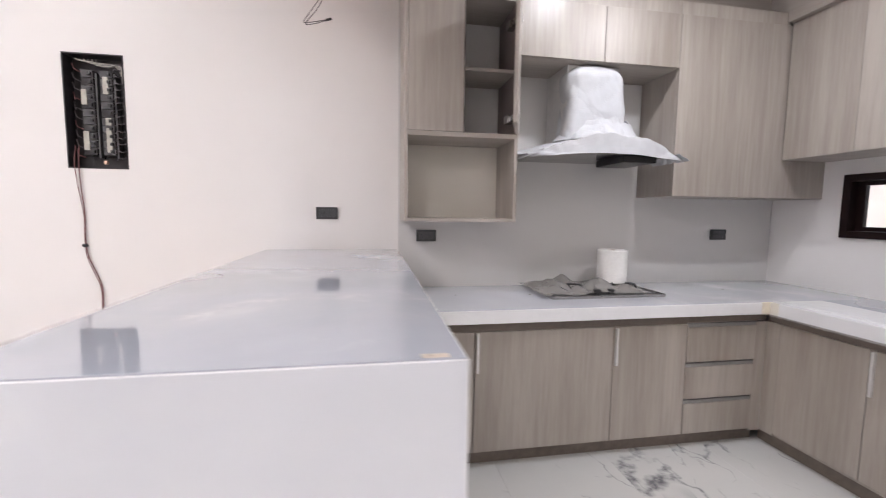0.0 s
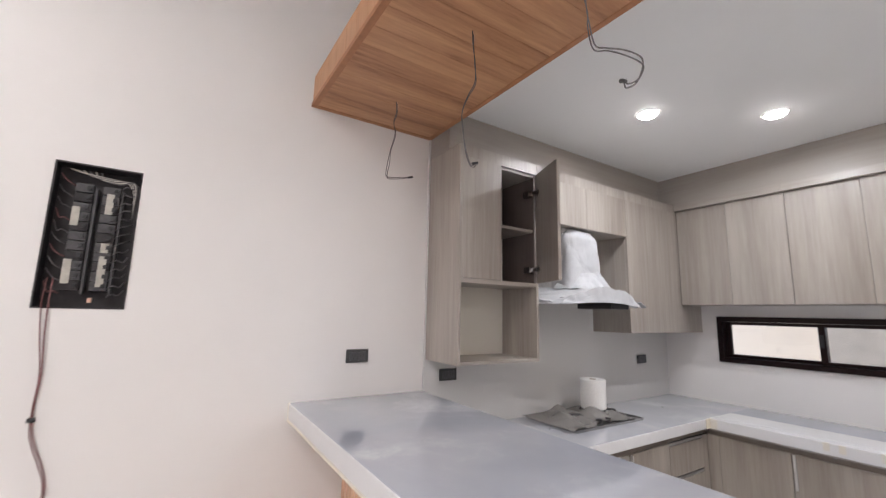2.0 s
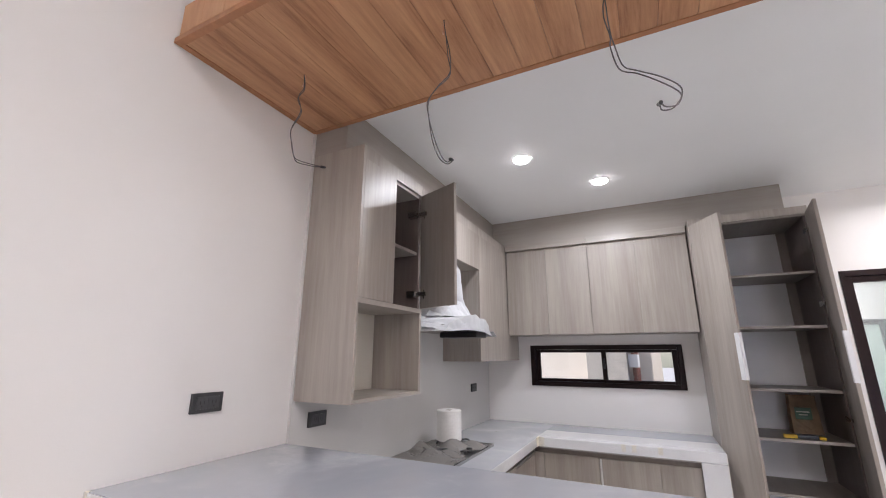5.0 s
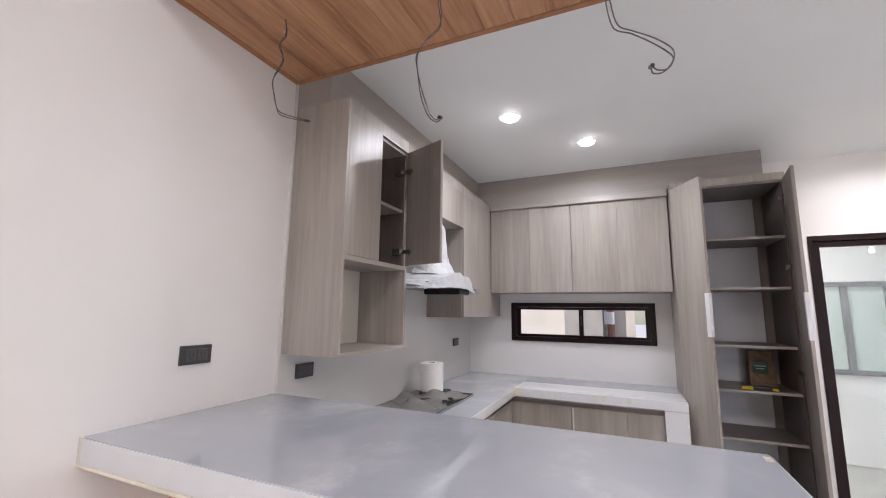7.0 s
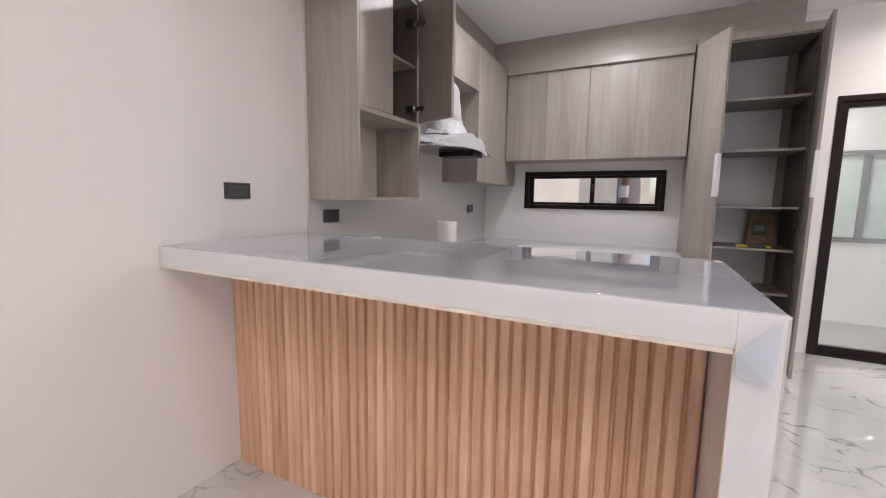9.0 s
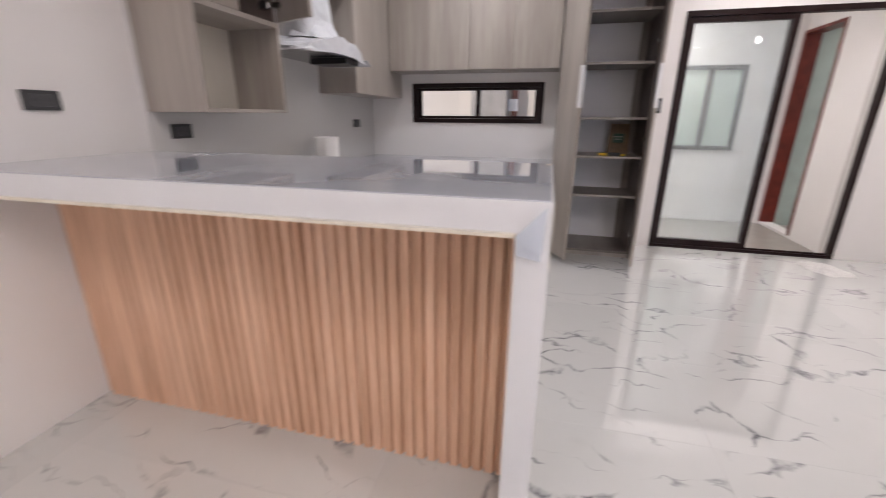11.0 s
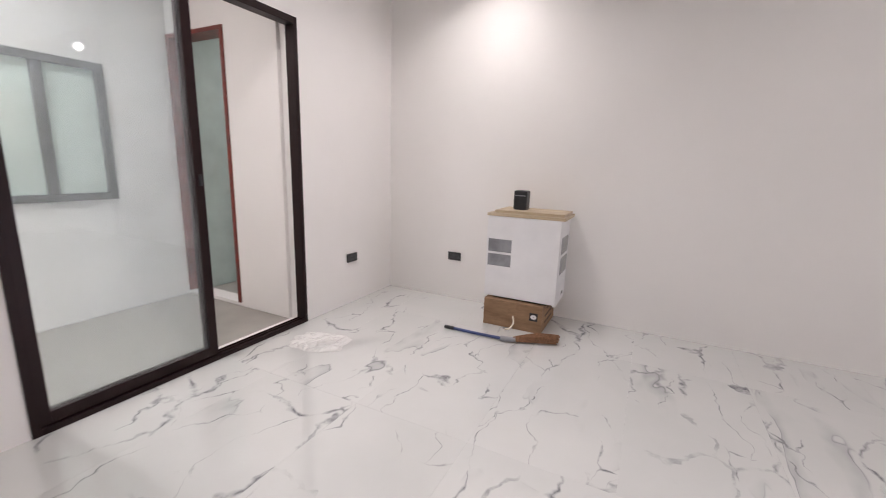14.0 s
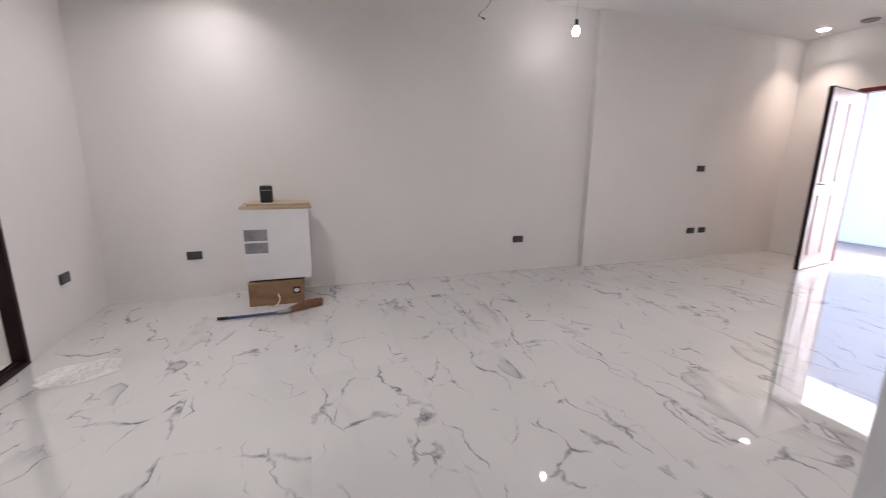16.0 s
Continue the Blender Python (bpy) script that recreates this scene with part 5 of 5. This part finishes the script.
def loose_cable():
    y = N - 0.008
    c = thing("loose_cable", (-1.40, y, 0.0), "thin dark cable running from board to floor", "cable")
    part("upper_run", tube([(-1.395, N + 0.01, 1.62), (-1.392, y, 1.52), (-1.388, y, 1.40), (-1.378, y, 1.25), (-1.382, y, 1.12), (-1.372, y, 1.02), (-1.335, y, 0.92), (-1.315, y, 0.84), (-1.318, y, 0.72), (-1.33, y + 0.012, 0.58)], 0.0027, 7), M_WIRE_RED, c, "dark red twin cable", True)
    part("upper_run", tube([(-1.412, N + 0.01, 1.62), (-1.412, y, 1.52), (-1.402, y, 1.40), (-1.383, y, 1.25), (-1.386, y, 1.12), (-1.380, y, 1.02), (-1.345, y, 0.92), (-1.321, y, 0.84), (-1.324, y, 0.72), (-1.34, y + 0.012, 0.58)], 0.0021, 7), M_WIRE_RED, c, smooth=True)
    part("knot", tube([(-1.395, y - 0.003, 1.085), (-1.383, y - 0.004, 1.083), (-1.372, y - 0.003, 1.086)], 0.009, 8), M_BLACK, c, "black tape knot", True)
    part("lower_run", tube([(-1.345, N + 0.01, 0.48), (-1.36, y, 0.42), (-1.43, y, 0.30), (-1.53, y, 0.16), (-1.66, y - 0.01, 0.06), (-1.85, y - 0.03, 0.012), (-2.1, y - 0.07, 0.008), (-2.5, y - 0.05, 0.008)], 0.005, 7), M_WIRE, c, smooth=True)


distribution_board()
broken_wall()
loose_cable()


# ---- sockets and switches ----
def socket(x, y, z, face, width=0.122, keys=2, label="dark grey wide wall socket plate"):
    """face: the way that the plate looks, in degrees from +y."""
    s = thing("wall_socket", (0, 0, 0), label, "socket", "wall sockets")
    part("plate", solid((-width / 2, -0.004, -0.036, width / 2, 0.009, 0.036), bevel=0.003), M_CHAR, s)
    inner = width - 0.03
    for k in range(keys):
        a = -inner / 2 + k * inner / keys
        key = part("outlet", solid((a + 0.001, 0.009, -0.022, a + inner / keys - 0.001, 0.0115, 0.022), bevel=0.0015), M_CHAR2, s)
        c = a + inner / keys / 2
        part("slot", solid((c - 0.009, 0.0112, -0.004, c - 0.006, 0.0122, 0.008), (c + 0.006, 0.0112, -0.004, c + 0.009, 0.0122, 0.008), (c - 0.002, 0.0112, -0.014, c + 0.002, 0.0122, -0.010)), M_BLACK, key)
    s.location = (x, y, z)
    s.rotation_euler = (0, 0, radians(face))
    return s


socket(-0.109, N - 0.004, 1.274, 180, 0.125, 2)
socket(0.484, N - 0.018, 1.143, 180)
socket(2.553, N - 0.018, 1.155, 180)
socket(EAST - 0.004, -2.362, 0.393, 90)
socket(2.296, S + 0.004, 0.385, 0)
socket(-0.968, S + 0.004, 0.372, 0)
socket(-3.56, S + 0.074, 1.185, 0, label="dark grey wall switch plate")
socket(-3.53, S + 0.074, 0.372, 0)
socket(-3.73, S + 0.074, 0.372, 0)
sw = thing("wall_switch", (EAST, -0.155, 1.26), "dark framed grey wall switch beside the pantry", "switch")
part("plate", solid((EAST - 0.010, -0.195, 1.265, EAST, -0.115, 1.395), bevel=0.003), M_CHAR, sw)
part("rocker", solid((EAST - 0.014, -0.180, 1.285, EAST - 0.009, -0.130, 1.375), bevel=0.002), M_STICK, sw, "grey rocker")


# ---- things by the living room wall ----
def wall_unit():
    x0, x1, y0, y1 = 1.385, 1.83, -2.93, -2.50
    c = thing("cardboard_box", ((x0 + x1) / 2, (y0 + y1) / 2, 0), "brown cardboard carton on the floor, taped shut", "box")
    part("carton", solid((x0, y0, 0.0, x1, y1, 0.205), bevel=0.004), M_CARD, c)
    part("flap_seam", solid((x0 + 0.004, y1 - 0.001, 0.196, x1 - 0.004, y1 + 0.0015, 0.1975)), M_BAG, c)
    part("tape_strip", solid(((x0 + x1) / 2 - 0.03, y1, 0.10, (x0 + x1) / 2 + 0.03, y1 + 0.0012, 0.205)), M_CARD, c)
    part("tape_tail", tube([((x0 + x1) / 2 - 0.01, y1 + 0.004, 0.10), ((x0 + x1) / 2 - 0.02, y1 + 0.012, 0.05), ((x0 + x1) / 2 + 0.005, y1 + 0.03, 0.008), ((x0 + x1) / 2 + 0.03, y1 + 0.05, 0.006)], 0.006, 6), M_TAPE, c, "loose tail of packing tape")
    part("print_square", solid((1.415, y1, 0.09, 1.475, y1 + 0.0012, 0.15)), M_BLACK, c, "dark printed square with white oval")
    part("print_oval", thicken(sheet([[(1.445 + 0.022 * r * math.cos(2 * math.pi * k / 16), y1 + 0.002, 0.12 + 0.017 * r * math.sin(2 * math.pi * k / 16)) for k in range(17)] for r in (0.15, 1.0)]), 0.0006), M_WHITEBOX, c)
    for z in (0.05, 0.10, 0.15):
        part("print_bar", solid((x0 - 0.0012, -2.84, z, x0, -2.60 - 0.05 * (z > 0.12), z + 0.016)), M_SMUDGE, c)
    x0, x1, y0, y1, z0, z1 = 1.31, 1.842, -2.905, -2.535, 0.206, 0.828
    u = thing("steel_cabinet", ((x0 + x1) / 2, (y0 + y1) / 2, z0), "white steel cabinet with grey stickers on a carton", "cabinet")
    part("body", solid((x0 + 0.02, y0, z0 + 0.02, x1, y1 - 0.004, z1), bevel=0.006), M_WHITEBOX, u)
    part("front", solid((x0, y1 - 0.004, z0 + 0.016, x1 + 0.002, y1 + 0.006, z1 - 0.002), bevel=0.003), M_WHITEBOX, u)
    part("side_flange", solid((x0, y0 + 0.03, z0 - 0.0, x0 + 0.019, y1 - 0.005, z1 - 0.004), bevel=0.003), M_WHITEBOX, u)
    part("foot_rail", solid((x0 + 0.06, y0 + 0.05, z0, x1 - 0.06, y1 - 0.02, z0 + 0.02)), M_BLACK, u)
    for za, zb in ((0.428, 0.553), (0.578, 0.700)):
        part("sticker", solid((x0 - 0.0012, -2.845, za, x0, -2.605, zb)), M_STICK, u, "grey printed sticker")
        for k in range(5):
            z = za + 0.018 + k * (zb - za - 0.03) / 4
            part("print_line", solid((x0 - 0.0018, -2.83, z, x0 - 0.0013, -2.625 - 0.03 * (k % 3), z + 0.006)), M_LABEL, u)
    for za, zb in ((0.458, 0.548), (0.565, 0.66)):
        part("sticker", solid((1.652, y1 + 0.006, za, 1.83, y1 + 0.0072, zb)), M_STICK, u, "grey printed sticker")
    part("lock", solid((x0 - 0.003, -2.79, 0.25, x0, -2.74, 0.275), bevel=0.002), M_STEEL, u)
    for k, (a, b, z) in enumerate(((1.285, 1.85, 0.829), (1.30, 1.80, 0.851))):
        single("pine_board", solid((a, -2.90 + 0.02 * k, z, b, -2.53 - 0.02 * k, z + 0.021), bevel=0.002), M_PLANK, "short raw pine board stacked on the steel cabinet", "board", "pine boards")
    m = thing("speaker", (1.645, -2.69, 0.873), "small black rounded box with a pale band", "speaker")
    part("body", solid((1.595, -2.74, 0.8725, 1.695, -2.645, 1.015), bevel=0.014), M_BLACK, m)
    part("band", solid((1.606, -2.6449, 0.975, 1.684, -2.6435, 0.982)), M_STICK, m)


def broom():
    b = thing("broom", (1.6, -2.3, 0.0), "broom with blue handle and brown bristles lying flat", "broom")
    part("handle", tube([(2.03, -2.255, 0.013), (1.8, -2.25, 0.015), (1.56, -2.245, 0.022)], 0.011, 10), M_BLUE, b, "dark blue plastic handle", True)
    part("grip", tube([(2.035, -2.255, 0.013), (1.96, -2.253, 0.0135)], 0.013, 10), M_BLACK, b, smooth=True)
    part("collar", tube([(1.60, -2.246, 0.021), (1.545, -2.25, 0.024), (1.50, -2.262, 0.028)], 0.019, 10), M_STICK, b, "grey collar", True)
    rnd = random.Random(3)
    bm = bmesh.new()
    for k in range(120):
        s, h = rnd.uniform(-1, 1), rnd.random()
        p = Vector((1.515, -2.262 + 0.014 * s, 0.012 + 0.03 * h))
        e = Vector((1.235 + 0.04 * rnd.random(), -2.405 + 0.045 * s, 0.006 + 0.045 * h))
        mid = (p + e) / 2 + Vector((0.0, 0.012 * s - 0.008, 0.012 * h))
        tube([p, mid, e], 0.0042, 4, 3, bm)
    part("bristles", bm, M_BROOM, b, "brown coir bristles")


SCRAP_AT, SCRAP_SIZE = (2.64, -1.61), (0.20, 0.15)


def plastic_scrap():
    rows = []
    for j in range(25):
        row = []
        for i in range(37):
            u, v = i / 36 * 2 - 1, j / 24 * 2 - 1
            q = Vector((u * 1.8, v * 1.3, 0.6))
            cell = noise.voronoi(q * 1.5)[0]
            rim = 1 + 0.20 * noise.noise(Vector((u * 2.1, v * 2.1, 3.3)))
            flat = max(0.0, 1 - max(abs(u), abs(v)) ** 4)
            z = 0.003 + flat * (0.030 * min(0.5, cell[1] - cell[0]) + 0.012 * abs(noise.noise(q * 3)))
            a, b = SCRAP_SIZE[0] * u * rim * (1 - 0.25 * v * v), SCRAP_SIZE[1] * v * rim * (1 - 0.2 * u * u)
            row.append((SCRAP_AT[0] + 0.94 * a - 0.34 * b, SCRAP_AT[1] + 0.34 * a + 0.94 * b, z))
        rows.append(row)
    bm = thicken(sheet(rows), 0.0008)
    single("plastic_scrap", bm, M_SCRAP, "flat crinkled sheet of milky plastic on the floor", "plastic sheet")


wall_unit()
broom()
plastic_scrap()


# ---- pantry shelf ----
def paper_bag():
    z = PANTRY_SHELF + 0.001
    rows = []
    for j in range(11):
        v = j / 10
        a, d = 0.094 * (1 - 0.14 * v), 0.055 * (1 - 0.45 * v)
        ring = []
        for k in range(24):
            t = 2 * math.pi * k / 24
            c, s = math.cos(t), math.sin(t)
            sq = 1 / max(abs(c), abs(s)) ** 0.75
            q = Vector((c, s, v * 3))
            ring.append((2.84 + d * s * sq + 0.006 * noise.noise(q * 2), 0.150 + a * c * sq + 0.006 * noise.noise(q * 3 + Vector((3, 0, 0))), z + 0.26 * v + (0.008 * noise.noise(q * 5) if j else 0)))
        rows.append([*ring, ring[0]])
    b = thing("paper_bag", (2.84, 0.158, z), "crumpled brown paper bag with green print", "paper bag")
    part("bag", sheet(rows), M_BAG, b, smooth=False)
    part("print", solid((2.766, 0.118, z + 0.10, 2.772, 0.212, z + 0.18)), M_GREEN, b, "dark green printed patch")
    for k, w in enumerate((0.075, 0.05)):
        part("print_bar", solid((2.7645, 0.168 - w / 2, z + 0.148 - 0.02 * k, 2.7658, 0.168 + w / 2, z + 0.155 - 0.02 * k)), M_LABEL, b)
    t = thing("tape_measure", (2.58, 0.27, z), "yellow and black hand tool lying on the pantry shelf", "tool")
    part("blade", solid((2.55, 0.272, z, 2.585, 0.345, z + 0.022), bevel=0.004), M_YELLOW, t, "yellow plastic body")
    part("grip", solid((2.555, 0.158, z, 2.59, 0.271, z + 0.026), bevel=0.006), M_BLACK, t, "black rubber grip")
    part("tip", solid((2.548, 0.122, z, 2.58, 0.157, z + 0.018), bevel=0.004), M_YELLOW, t)


paper_bag()


# ---- floor tiles ----
TX, TY = 0.604, 1.208
tile_mesh = mesh_of("tile", solid((-TX / 2 + 0.00025, -TY / 2 + 0.00025, -0.008, TX / 2 - 0.00025, TY / 2 - 0.00025, 0.0), bevel=0.0004), M_MARBLE)
cuts_x = [0.172 + TX * k for k in range(-9, 6)]
cuts_y = [-1.161 + TY * k for k in range(-2, 5)]
for a, b in zip([WEST] + [c for c in cuts_x if WEST < c < EAST], [c for c in cuts_x if WEST < c < EAST] + [EAST]):
    for c, d in zip([S] + [v for v in cuts_y if S < v < N], [v for v in cuts_y if S < v < N] + [N]):
        if b - a < 0.02 or d - c < 0.02:
            continue
        whole = abs(b - a - TX) < 1e-3 and abs(d - c - TY) < 1e-3
        me = tile_mesh if whole else mesh_of("tile", solid((-(b - a) / 2 + 0.00025, -(d - c) / 2 + 0.00025, -0.008, (b - a) / 2 - 0.00025, (d - c) / 2 - 0.00025, 0.0), bevel=0.0004), M_MARBLE)
        t = new("tile", me)
        t.parent = floor
        t.location = Vector(((a + b) / 2, (c + d) / 2, 0)) - floor.location
